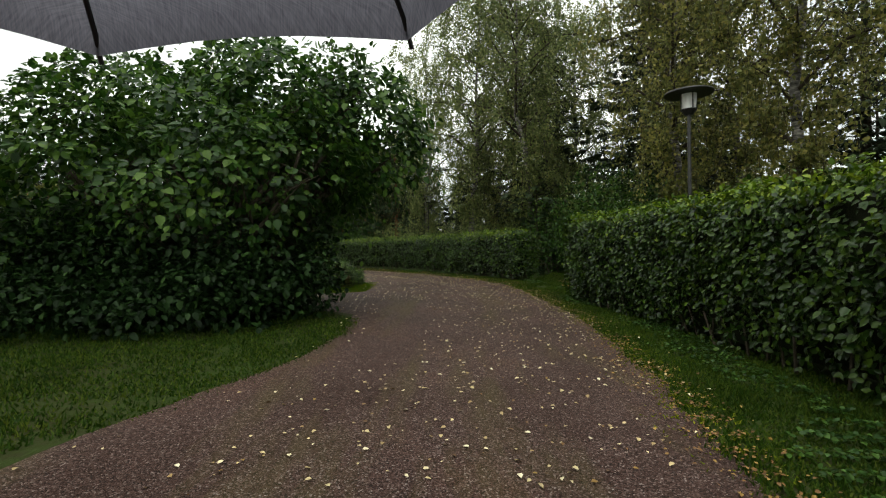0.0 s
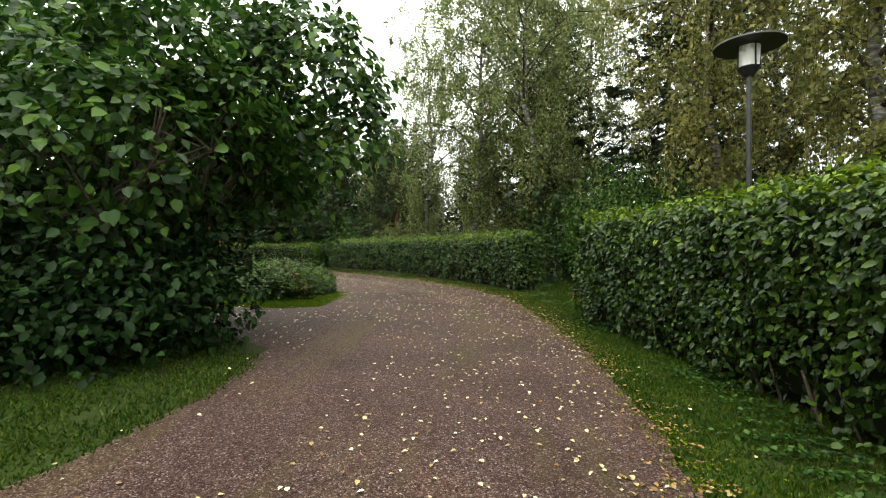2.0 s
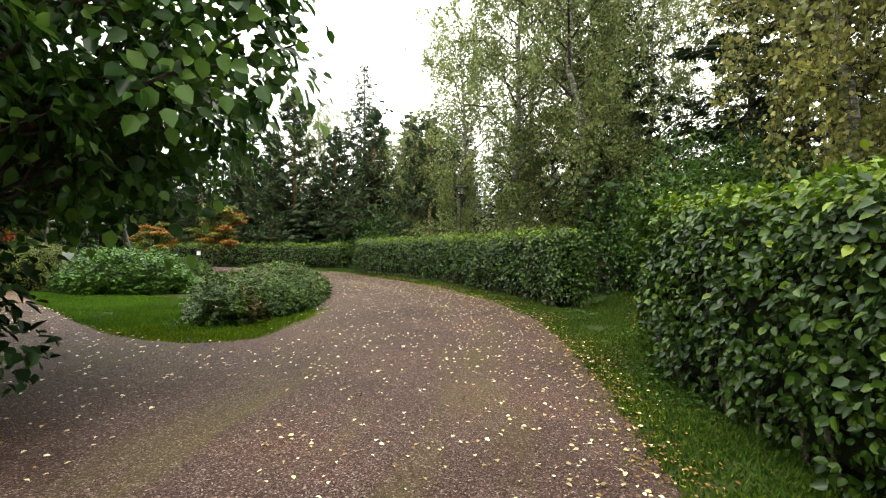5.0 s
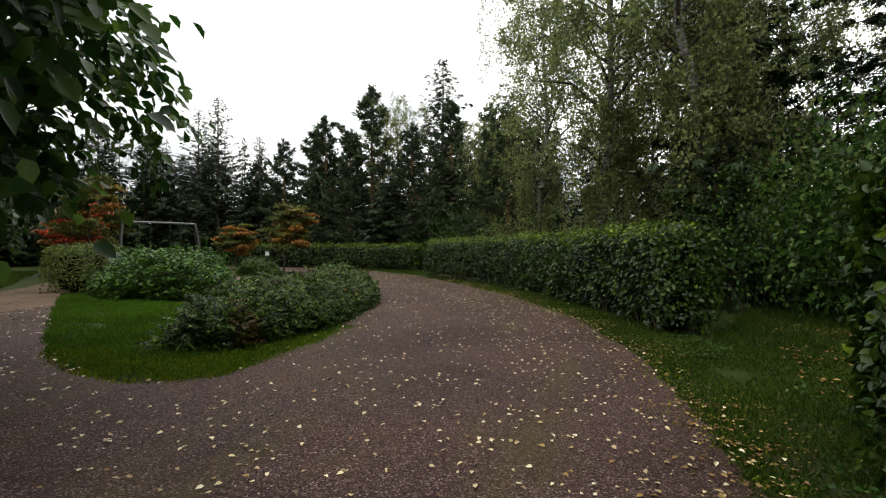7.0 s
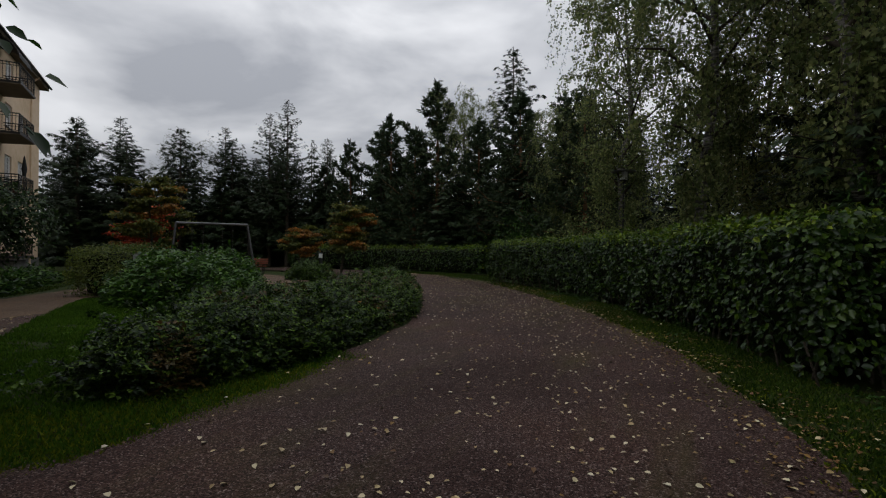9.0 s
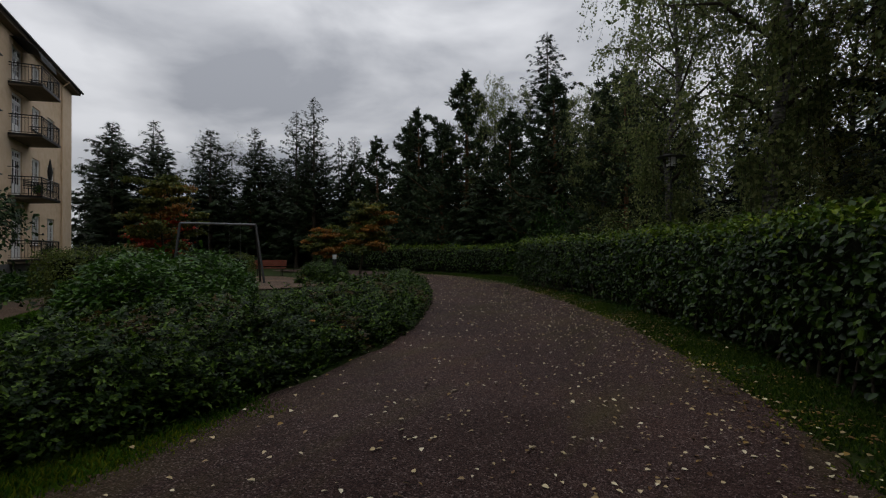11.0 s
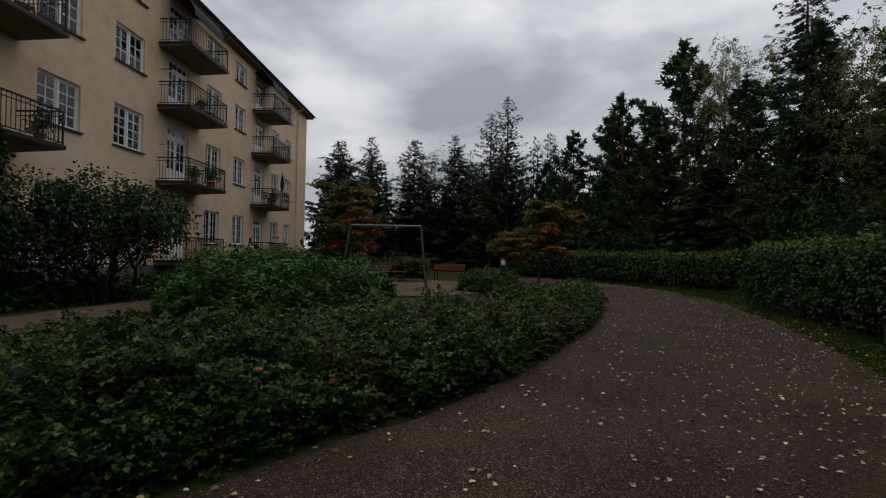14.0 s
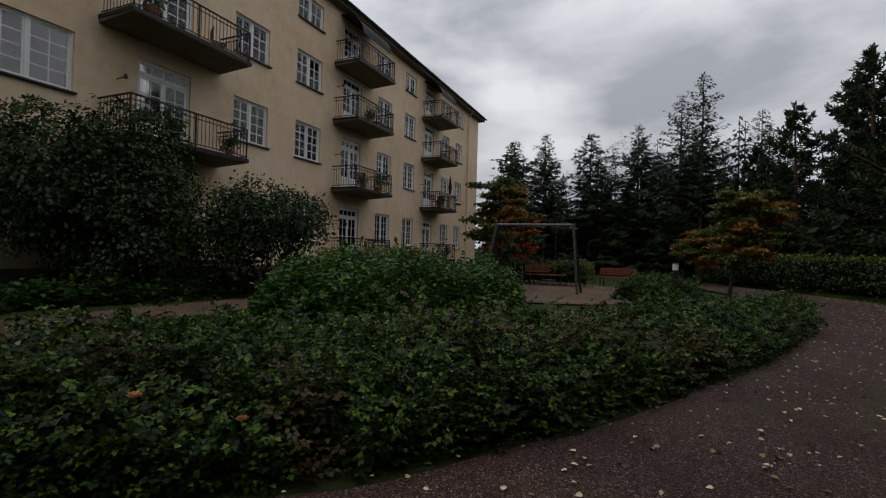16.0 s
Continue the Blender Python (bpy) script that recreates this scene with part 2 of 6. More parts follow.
M = {
    "road": gravel_mat("wet_red_brown_gravel", [(0.0, (0.014, 0.009, 0.008)), (0.4, (0.046, 0.0245, 0.020)), (0.78, (0.085, 0.049, 0.041)), (0.95, (0.15, 0.108, 0.098)), (1.0, (0.27, 0.22, 0.2))], moss=0.5),
    "path": gravel_mat("tan_sandy_gravel", [(0.0, (0.07, 0.045, 0.03)), (0.5, (0.125, 0.083, 0.055)), (1.0, (0.2, 0.145, 0.1))], 120.0, 0.75),
    "soil": rough_mat("grassy_soil", [(0.3, (0.026, 0.021, 0.010)), (0.5, (0.024, 0.034, 0.008)), (0.7, (0.026, 0.048, 0.008))], 9.0, 0.85, 0.6),
    "forest_floor": rough_mat("forest_floor", [(0.3, (0.03, 0.022, 0.014)), (0.55, (0.045, 0.035, 0.02)), (0.75, (0.04, 0.05, 0.018))], 5.0, 0.95, 0.5),
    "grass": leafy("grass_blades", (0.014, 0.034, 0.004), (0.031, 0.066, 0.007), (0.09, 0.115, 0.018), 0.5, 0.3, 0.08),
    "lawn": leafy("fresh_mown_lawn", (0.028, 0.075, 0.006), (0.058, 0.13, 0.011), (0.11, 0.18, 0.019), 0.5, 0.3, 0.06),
    "weed_leaf": leafy("low_weed_leaves", (0.014, 0.04, 0.008), (0.03, 0.075, 0.014), (0.07, 0.14, 0.026), 0.4, 0.25, 0.2),
    "moss": leafy("yellow_green_moss", (0.07, 0.1, 0.006), (0.13, 0.165, 0.01), (0.2, 0.22, 0.018), 0.6, 0.3, 0.04),
    "hedge_leaf": leafy("hedge_leaves", (0.008, 0.021, 0.004), (0.02, 0.047, 0.006), (0.06, 0.105, 0.012), 0.3, 0.18, 0.22),
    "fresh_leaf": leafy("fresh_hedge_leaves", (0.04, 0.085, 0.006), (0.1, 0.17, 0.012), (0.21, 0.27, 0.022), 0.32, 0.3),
    "gap_shade": rough_mat("gap_shade_black", [(0.35, (0.005, 0.007, 0.003)), (0.65, (0.012, 0.014, 0.006))], 25.0, 0.95, 0.6),
    "lilac_leaf": leafy("lilac_leaves", (0.009, 0.03, 0.006), (0.032, 0.082, 0.013), (0.1, 0.18, 0.03), 0.32, 0.42, 0.22),
    "bush_leaf": leafy("dark_bush_leaves", (0.008, 0.022, 0.006), (0.02, 0.046, 0.012), (0.055, 0.095, 0.02), 0.36, 0.2, 0.18),
    "shaded_low_leaf": leafy("shade_darkened_low_leaves", (0.004, 0.011, 0.003), (0.010, 0.026, 0.007), (0.024, 0.052, 0.014), 0.45, 0.15, 0.1),
    "bed_leaf": leafy("shrub_rose_leaves", (0.004, 0.012, 0.002), (0.0195, 0.047, 0.006), (0.125, 0.205, 0.026), 0.42, 0.22, 0.14),
    "bed_rust": leafy("rust_tinged_leaves", (0.0416, 0.0340, 0.0102), (0.0763, 0.0510, 0.0153), (0.1179, 0.0680, 0.0204), 0.5, 0.25),
    "bright_leaf": leafy("bright_green_leaves", (0.02, 0.055, 0.008), (0.044, 0.11, 0.014), (0.1, 0.19, 0.022), 0.36, 0.25, 0.2),
    "box_leaf": leafy("clipped_box_leaves", (0.045, 0.068, 0.010), (0.09, 0.12, 0.018), (0.15, 0.175, 0.032), 0.45, 0.25),
    "birch_leaf": leafy("birch_leaves", (0.08, 0.115, 0.04), (0.165, 0.205, 0.07), (0.3, 0.32, 0.13), 0.4, 0.5),
    "yellow_birch_leaf": leafy("yellowing_birch_leaves", (0.095, 0.115, 0.036), (0.19, 0.2, 0.062), (0.34, 0.31, 0.1), 0.4, 0.5),
    "spruce_needle": leafy("spruce_needles", (0.0097, 0.0204, 0.0071), (0.0180, 0.0354, 0.0112), (0.0312, 0.0510, 0.0153), 0.6, 0.1),
    "pine_needle": leafy("pine_needles", (0.02, 0.036, 0.016), (0.036, 0.06, 0.026), (0.065, 0.092, 0.04), 0.6, 0.15),
    "maple_orange": leafy("orange_maple_leaves", (0.14, 0.09, 0.016), (0.25, 0.115, 0.02), (0.38, 0.145, 0.026), 0.5, 0.3),
    "maple_yellow": leafy("yellow_green_maple_leaves", (0.075, 0.1, 0.016), (0.16, 0.15, 0.022), (0.29, 0.19, 0.03), 0.5, 0.3),
    "maple_green": leafy("green_maple_leaves", (0.045, 0.07, 0.015), (0.1, 0.12, 0.024), (0.18, 0.17, 0.034), 0.5, 0.3),
    "maple_red": leafy("red_maple_leaves", (0.22, 0.03, 0.015), (0.42, 0.05, 0.02), (0.55, 0.1, 0.03), 0.5, 0.3),
    "fallen": leafy("fallen_yellow_leaves", (0.26, 0.17, 0.07), (0.55, 0.44, 0.25), (0.74, 0.66, 0.5), 0.3, 0.0),
    "fallen_brown": leafy("fallen_brown_leaves", (0.07, 0.035, 0.014), (0.16, 0.08, 0.028), (0.3, 0.19, 0.05), 0.45, 0.0),
    "bark": rough_mat("grey_brown_bark", [(0.35, (0.03, 0.024, 0.018)), (0.6, (0.08, 0.066, 0.05))], 14.0, 0.9, 0.8),
    "pine_bark": rough_mat("orange_brown_pine_bark", [(0.35, (0.08, 0.045, 0.025)), (0.6, (0.19, 0.1, 0.05))], 12.0, 0.9, 0.8),
    "plaster": rough_mat("ochre_plaster", [(0.3, (0.53, 0.39, 0.25)), (0.48, (0.67, 0.51, 0.345)), (0.66, (0.74, 0.59, 0.43))], 2.2, 0.9, 0.12, 0.0, 0.35, 60.0),
    "plinth": rough_mat("grey_granite_plinth", [(0.35, (0.07, 0.07, 0.07)), (0.65, (0.15, 0.145, 0.14))], 9.0, 0.8, 0.4),
    "white_paint": rough_mat("white_painted_wood", [(0.35, (0.7, 0.7, 0.68)), (0.65, (0.82, 0.82, 0.8))], 8.0, 0.45, 0.05),
    "iron": rough_mat("black_painted_iron", [(0.35, (0.012, 0.012, 0.013)), (0.65, (0.028, 0.027, 0.026))], 20.0, 0.5, 0.1, 0.3),
    "steel": rough_mat("dull_painted_steel_tube", [(0.35, (0.1, 0.105, 0.105)), (0.65, (0.17, 0.175, 0.175))], 14.0, 0.4, 0.1, 0.2),
    "roof": rough_mat("dark_sheet_metal_roof", [(0.35, (0.018, 0.018, 0.02)), (0.65, (0.04, 0.04, 0.042))], 4.0, 0.5, 0.1, 0.4),
    "slab": rough_mat("stained_concrete_slab", [(0.3, (0.11, 0.09, 0.065)), (0.7, (0.2, 0.165, 0.12))], 3.0, 0.85, 0.2),
    "curtain": rough_mat("white_curtain_cloth", [(0.35, (0.5, 0.5, 0.5)), (0.65, (0.68, 0.68, 0.67))], 3.0, 0.9, 0.1),
    "room": rough_mat("dim_room_walls", [(0.35, (0.2, 0.19, 0.17)), (0.65, (0.3, 0.28, 0.26))], 1.0, 0.9, 0.0),
    "cloth": cloth_mat("dark_grey_umbrella_cloth"),
    "dark_steel": rough_mat("dark_weathered_steel", [(0.35, (0.03, 0.03, 0.03)), (0.65, (0.06, 0.06, 0.058))], 14.0, 0.45, 0.1, 0.5),
    "awning": rough_mat("black_awning_cloth", [(0.35, (0.012, 0.012, 0.013)), (0.65, (0.03, 0.03, 0.03))], 20.0, 0.8, 0.1),
    "red_wood": rough_mat("red_brown_stained_wood", [(0.35, (0.14, 0.04, 0.02)), (0.65, (0.26, 0.08, 0.045))], 18.0, 0.6, 0.3),
    "rubber": rough_mat("black_rubber", [(0.35, (0.012, 0.012, 0.012)), (0.65, (0.03, 0.03, 0.03))], 30.0, 0.7, 0.2),
    "board": rough_mat("weathered_pale_board", [(0.35, (0.22, 0.22, 0.22)), (0.65, (0.32, 0.32, 0.31))], 9.0, 0.6, 0.1),
    "opal": rough_mat("white_opal_plastic", [(0.35, (0.7, 0.7, 0.7)), (0.65, (0.8, 0.8, 0.8))], 5.0, 0.3, 0.0),
    "terracotta": rough_mat("terracotta_pot", [(0.35, (0.16, 0.07, 0.04)), (0.65, (0.27, 0.12, 0.07))], 14.0, 0.85, 0.2),
    "rose": leafy("apricot_rose_petals", (0.5, 0.22, 0.08), (0.7, 0.33, 0.14), (0.8, 0.45, 0.2), 0.5, 0.3),
    "glass": glass_mat("window_glass"),
}


def birch_bark():
    m, nt, bsdf = mat("white_birch_bark")
    tc = nt.nodes.new("ShaderNodeTexCoord")
    mp = nod(nt, "ShaderNodeMapping", Scale=(2.0, 2.0, 9.0))
    n = nod(nt, "ShaderNodeTexNoise", Scale=1.6, Detail=5.0, Roughness=0.65)
    nt.links.new(tc.outputs["Object"], mp.inputs["Vector"])
    nt.links.new(mp.outputs["Vector"], n.inputs["Vector"])
    r = ramp(nt, [(0.4, (0.025, 0.023, 0.02)), (0.53, (0.13, 0.12, 0.105)), (0.68, (0.36, 0.34, 0.31))])
    nt.links.new(n.outputs["Fac"], r.inputs["Fac"])
    nt.links.new(r.outputs["Color"], bsdf.inputs["Base Color"])
    bsdf.inputs["Roughness"].default_value = 0.7
    return m


M["birch_bark"] = birch_bark()

# ---- building helpers ----
rng = np.random.default_rng(7)


def height(x, y):
    """The lie of the land: a low swell round the drive, level far off."""
    x0, y0 = np.asarray(x, float), np.asarray(y, float)
    x, y = np.clip(x0, -16.0, 5.0), np.clip(y0, -2.0, 32.0)
    h = -0.00376 * x + 0.05842 * y - 0.003665 * x * x - 0.003632 * x * y - 0.00266 * y * y
    # a low bank along the far side of the drive, and level ground beyond
    edge = np.interp(y0, (10, 12.6, 16, 19.6, 23.6, 28, 32, 40), (2.5, 2.4, 1.75, 0.3, -2.0, -4.9, -9, -22))
    w = np.clip((x0 - edge + 1.4) / 1.7, 0, 1)
    w = np.maximum(w * w * (3 - 2 * w) * np.clip((y0 - 11) / 4, 0, 1), np.clip((y0 - 27) / 6, 0, 1))
    return h * (1 - w) + 0.33 * w


def link_mesh(name, mesh, material, parent=None, label="", kind=""):
    if material is not None:
        mesh.materials.append(M[material])
    ob = new(name, mesh)
    if parent is not None:
        ob.parent = parent
    return tagged(ob, label, "", "", kind)


def raw_part(name, verts, faces, material, parent=None, label="", kind="", smooth=False):
    """One mesh object from arrays: verts n x 3, faces n x k."""
    mesh = bpy.data.meshes.new(name)
    verts, faces = np.asarray(verts, np.float32), np.asarray(faces, np.int32)
    k = faces.shape[1]
    mesh.vertices.add(len(verts))
    mesh.vertices.foreach_set("co", verts.ravel())
    mesh.loops.add(faces.size)
    mesh.loops.foreach_set("vertex_index", faces.ravel())
    mesh.polygons.add(len(faces))
    mesh.polygons.foreach_set("loop_start", np.arange(0, faces.size, k, dtype=np.int32))
    mesh.update(calc_edges=True)
    mesh.validate()
    if smooth:
        mesh.shade_smooth()
    return link_mesh(name, mesh, material, parent, label, kind)


def part(name, bm, material, parent=None, label="", kind="", smooth=False):
    mesh = bpy.data.meshes.new(name)
    bm.to_mesh(mesh)
    bm.free()
    if smooth:
        mesh.shade_smooth()
    return link_mesh(name, mesh, material, parent, label, kind)


def thing(name, at, label, category, group="", turn=0.0):
    ob = new(name)
    ob.matrix_basis = pose(*at, 0, 0, turn)
    return tagged(ob, label, category, group)


def box(bm, x0, y0, z0, x1, y1, z1, bevel=0.0):
    m = Matrix.LocRotScale(((x0 + x1) / 2, (y0 + y1) / 2, (z0 + z1) / 2), None, (abs(x1 - x0), abs(y1 - y0), abs(z1 - z0)))
    got = bmesh.ops.create_cube(bm, size=1, matrix=m)
    if bevel:
        es = list({e for v in got["verts"] for e in v.link_edges})
        bmesh.ops.bevel(bm, geom=es, offset=bevel, segments=2, affect='EDGES')


def tube(bm, a, b, r0, r1=None, n=8):
    """A tapered bar from a to b."""
    a, b = Vector(a), Vector(b)
    r1 = r0 if r1 is None else r1
    q = (b - a).to_track_quat('Z', 'Y').to_matrix()
    ra = [bm.verts.new(a + q @ Vector((math.cos(i * math.tau / n) * r0, math.sin(i * math.tau / n) * r0, 0))) for i in range(n)]
    rb = [bm.verts.new(b + q @ Vector((math.cos(i * math.tau / n) * r1, math.sin(i * math.tau / n) * r1, 0))) for i in range(n)]
    for i in range(n):
        bm.faces.new((ra[i], ra[(i + 1) % n], rb[(i + 1) % n], rb[i]))
    bm.faces.new(ra[::-1])
    bm.faces.new(rb)


def tubes(segs, n=6):
    """Arrays for many tapered bars: rows of (a, b, r0, r1)."""
    V, F = [], []
    ang = np.arange(n) * math.tau / n
    for a, b, r0, r1 in segs:
        a, b = np.asarray(a, float), np.asarray(b, float)
        d = b - a
        d = d / (np.linalg.norm(d) + 1e-9)
        u = np.cross(d, (0.0, 0.0, 1.0) if abs(d[2]) < 0.9 else (1.0, 0.0, 0.0))
        u /= np.linalg.norm(u)
        w = np.cross(d, u)
        ring = np.cos(ang)[:, None] * u + np.sin(ang)[:, None] * w
        base = len(V) * 2 * n
        V.append(np.concatenate([a + ring * r0, b + ring * r1]))
        i = np.arange(n)
        F.append(np.stack([base + i, base + (i + 1) % n, base + n + (i + 1) % n, base + n + i], 1))
    return np.concatenate(V), np.concatenate(F)


def stem(points, radii, n=10):
    """Arrays for one bent, tapering trunk through points."""
    P, ang = np.asarray(points, float), np.arange(n) * math.tau / n
    d = np.gradient(P, axis=0)
    d /= np.linalg.norm(d, axis=1, keepdims=True)
    V = []
    for p, t, r in zip(P, d, radii):
        u = np.cross(t, (0.0, 1.0, 0.0))
        u /= np.linalg.norm(u)
        w = np.cross(t, u)
        V.append(p + (np.cos(ang)[:, None] * u + np.sin(ang)[:, None] * w) * r)
    i = np.arange(n)
    F = [np.stack([k * n + i, k * n + (i + 1) % n, (k + 1) * n + (i + 1) % n, (k + 1) * n + i], 1) for k in range(len(P) - 1)]
    return np.concatenate(V), np.concatenate(F)


# leaf outlines: x across, y along, z up; folded at the midrib
LEAF_SMALL = (np.array([(0, 0, 0), (0.5, 0.5, 0.1), (0, 1, -0.1), (-0.5, 0.5, 0.1)], float), np.array([(0, 1, 2), (0, 2, 3)]))
LEAF_OVAL = (np.array([(0, 0, 0), (0.44, 0.25, 0.1), (0.42, 0.62, 0.06), (0, 1, -0.12), (-0.42, 0.62, 0.06), (-0.44, 0.25, 0.1)], float),
             np.array([(0, 1, 2), (0, 2, 3), (0, 3, 4), (0, 4, 5)]))
WIDE_SPRAY = (np.array([(0, 0, 0), (0.5, 0.35, -0.08), (0.3, 0.62, -0.1), (0.0, 1.0, -0.2), (-0.3, 0.62, -0.1), (-0.5, 0.35, -0.08)], float),
         np.array([(0, 1, 2), (0, 2, 3), (0, 3, 4), (0, 4, 5)]))
FINGERS = [(0.0, 0.0, 0.0, 1.0), (0.0, 0.12, 0.55, 0.5), (0.0, 0.12, -0.55, 0.5), (0.0, 0.4, 0.42, 0.82), (0.0, 0.4, -0.42, 0.82)]


def fingers():
    """A conifer spray: one leading shoot and two pairs of side shoots, each a slim needle-clad taper."""
    v, f = [], []
    for x0, y0, x1, y1 in FINGERS:
        d = math.hypot(x1 - x0, y1 - y0)
        sx, sy = -(y1 - y0) / d * 0.14, (x1 - x0) / d * 0.14
        xm, ym = x0 * 0.6 + x1 * 0.4, y0 * 0.6 + y1 * 0.4
        k = len(v)
        v += [(xm * 0.4 + sx, ym * 0.4 + y0 * 0.6 + sy, -0.02), (x1, y1, -0.16), (xm * 0.4 - sx, ym * 0.4 + y0 * 0.6 - sy, -0.02)]
        f += [(k, k + 2, k + 1)]
    return np.array(v, float), np.array(f)


SPRAY = fingers()


def compound():
    """A rose leaf: a leaflet at the tip and two pairs below it."""
    v, f = [], []
    for x0, y0, dx, dy in ((0, 0.55, 0.0, 0.45), (0.04, 0.46, 0.42, 0.2), (-0.04, 0.46, -0.42, 0.2), (0.03, 0.14, 0.4, 0.12), (-0.03, 0.14, -0.4, 0.12)):
        k = len(v)
        sx, sy = -dy * 0.42, dx * 0.42
        mx, my = x0 + dx * 0.55, y0 + dy * 0.55
        v += [(x0, y0, 0.0), (mx - sx, my - sy, 0.05), (x0 + dx, y0 + dy, -0.07), (mx + sx, my + sy, 0.05)]
        f += [(k, k + 1, k + 2), (k, k + 2, k + 3)]
    return np.array(v, float), np.array(f)


ROSE_LEAF = compound()
BLADE = (np.array([(-0.5, 0, 0), (0.5, 0, 0), (0.1, 1, 0.25)], float), np.array([(0, 1, 2)]))


def leaves(pos, along, up, length, width, shape):
    """Arrays for leaves at pos that point along, face up, each of its own size."""
    tv, tf = shape
    pos, along, up = (np.asarray(a, float) for a in (pos, along, up))
    along = along / (np.linalg.norm(along, axis=1, keepdims=True) + 1e-9)
    side = np.cross(along, up)
    side /= np.linalg.norm(side, axis=1, keepdims=True) + 1e-9
    up = np.cross(side, along)
    n = len(pos)
    length, width = np.broadcast_to(length, n)[:, None, None], np.broadcast_to(width, n)[:, None, None]
    v = pos[:, None] + side[:, None] * tv[None, :, :1] * width + along[:, None] * tv[None, :, 1:2] * length + up[:, None] * tv[None, :, 2:] * length
    f = tf[None] + (np.arange(n) * len(tv))[:, None, None]
    return v.reshape(-1, 3), f.reshape(-1, 3)


def around(n, spread=1.0):
    a = rng.normal(size=(n, 3)) * spread
    return a


def inside(px, py, poly):
    poly = np.asarray(poly, float)
    res = np.zeros(len(px), bool)
    x0, y0 = poly[-1]
    for x1, y1 in poly:
        cross = ((y1 > py) != (y0 > py)) & (px < (x0 - x1) * (py - y1) / (y0 - y1 + 1e-12) + x1)
        res ^= cross
        x0, y0 = x1, y1
    return res


def resample(pts, n):
    """n points along a smooth line through pts, evenly spaced."""
    p = np.asarray(pts, float)
    d = np.concatenate([[0], np.cumsum(np.linalg.norm(np.diff(p, axis=0), axis=1))])
    fine = np.linspace(0, d[-1], 400)
    q = np.stack([np.interp(fine, d, p[:, k]) for k in range(p.shape[1])], 1)
    ker = np.hanning(31)
    ker /= ker.sum()
    pad = np.concatenate([np.repeat(q[:1], 15, 0), q, np.repeat(q[-1:], 15, 0)])
    sm = np.stack([np.convolve(pad[:, k], ker, "valid") for k in range(p.shape[1])], 1)
    sm[0], sm[-1] = q[0], q[-1]
    d = np.concatenate([[0], np.cumsum(np.linalg.norm(np.diff(sm, axis=0), axis=1))])
    s = np.linspace(0, d[-1], n)
    return np.stack([np.interp(s, d, sm[:, k]) for k in range(p.shape[1])], 1)


def wobble(x, y, scale, seed=0.0):
    return np.array([noise.noise(Vector((a * scale, b * scale, seed))) for a, b in zip(np.ravel(x), np.ravel(y))]).reshape(np.shape(x))


def grid_part(name, P, material, parent=None, label="", kind="", smooth=True):
    """A sheet from a grid of places, rows x columns x 3."""
    r, c = P.shape[:2]
    i = np.arange(r * c).reshape(r, c)
    f = np.stack([i[:-1, :-1], i[:-1, 1:], i[1:, 1:], i[1:, :-1]], -1).reshape(-1, 4)
    return raw_part(name, P.reshape(-1, 3), f, material, parent, label, kind, smooth)

# ---- ground, drive, paths ----
ROAD_R = [(1.6, -30), (1.7, -6), (1.75, 0), (1.81, 2.6), (1.97, 3.6), (2.24, 6.1), (2.5, 8.4), (2.52, 10.5), (2.4, 12.6), (2.2, 14.2), (1.75, 16), (1.2, 17.8), (0.3, 19.6), (-1.0, 22.2), (-2.0, 23.6), (-3.2, 25.6), (-4.9, 28.0), (-6.4, 29.6), (-9, 32), (-12, 34.2), (-18, 36.2), (-26, 37.3)]
ROAD_L = [(-4.0, -30), (-3.7, -6), (-3.4, 0), (-2.89, 3.14), (-2.15, 3.7), (-1.68, 4.9), (-1.3, 6.5), (-1.4, 7.6), (-1.8, 9.2), (-2.05, 11.0), (-2.1, 12.6), (-2.25, 14.4), (-2.85, 16.2), (-3.15, 17.9), (-3.7, 19.0), (-4.4, 20.4), (-6.0, 23.1), (-8.45, 26.4), (-10.5, 28.7), (-13.0, 30.6), (-18, 32.6), (-26, 33.6)]
SIDE_A = [(0.3, 7.2), (-1.2, 7.9), (-3.2, 9.3), (-5.5, 10.3), (-8.0, 11.8), (-10.8, 13.6), (-13.5, 15.8), (-15.5, 18.0)]
SIDE_B = [(0.2, 12.9), (-1.9, 12.2), (-2.7, 11.5), (-3.8, 11.65), (-5.0, 12.25), (-8.8, 14.8), (-11.2, 16.4), (-13.6, 19.6)]
SAND = [(-13.6, 19.6), (-11.6, 21.2), (-11.2, 22.6), (-12.0, 24.8), (-13.5, 26.2), (-16, 28), (-20, 29.5), (-22, 28), (-20.5, 24.5), (-18, 21), (-15.5, 18.0)]


def on_land(xy, lift):
    xy = np.asarray(xy, float)
    return np.concatenate([xy, (height(xy[..., 0], xy[..., 1]) + lift)[..., None]], -1)


def ribbon(name, left, right, rows, cols, lift, material, label):
    a, b = resample(left, rows), resample(right, rows)
    a[:, 0] += wobble(a[:, 0], a[:, 1], 1.7, 3.0) * 0.12
    b[:, 0] += wobble(b[:, 0], b[:, 1], 1.7, 9.0) * 0.12
    u = np.linspace(0, 1, cols)[None, :, None]
    P = a[:, None] * (1 - u) + b[:, None] * u
    P = on_land(P, lift)
    P[..., 2] += wobble(P[..., 0], P[..., 1], 0.8, 1.0) * 0.008
    P[:, (0, -1), 2] -= 0.018
    ob = grid_part(name, P, material)
    return tagged(ob, label, "road", "", "structure")


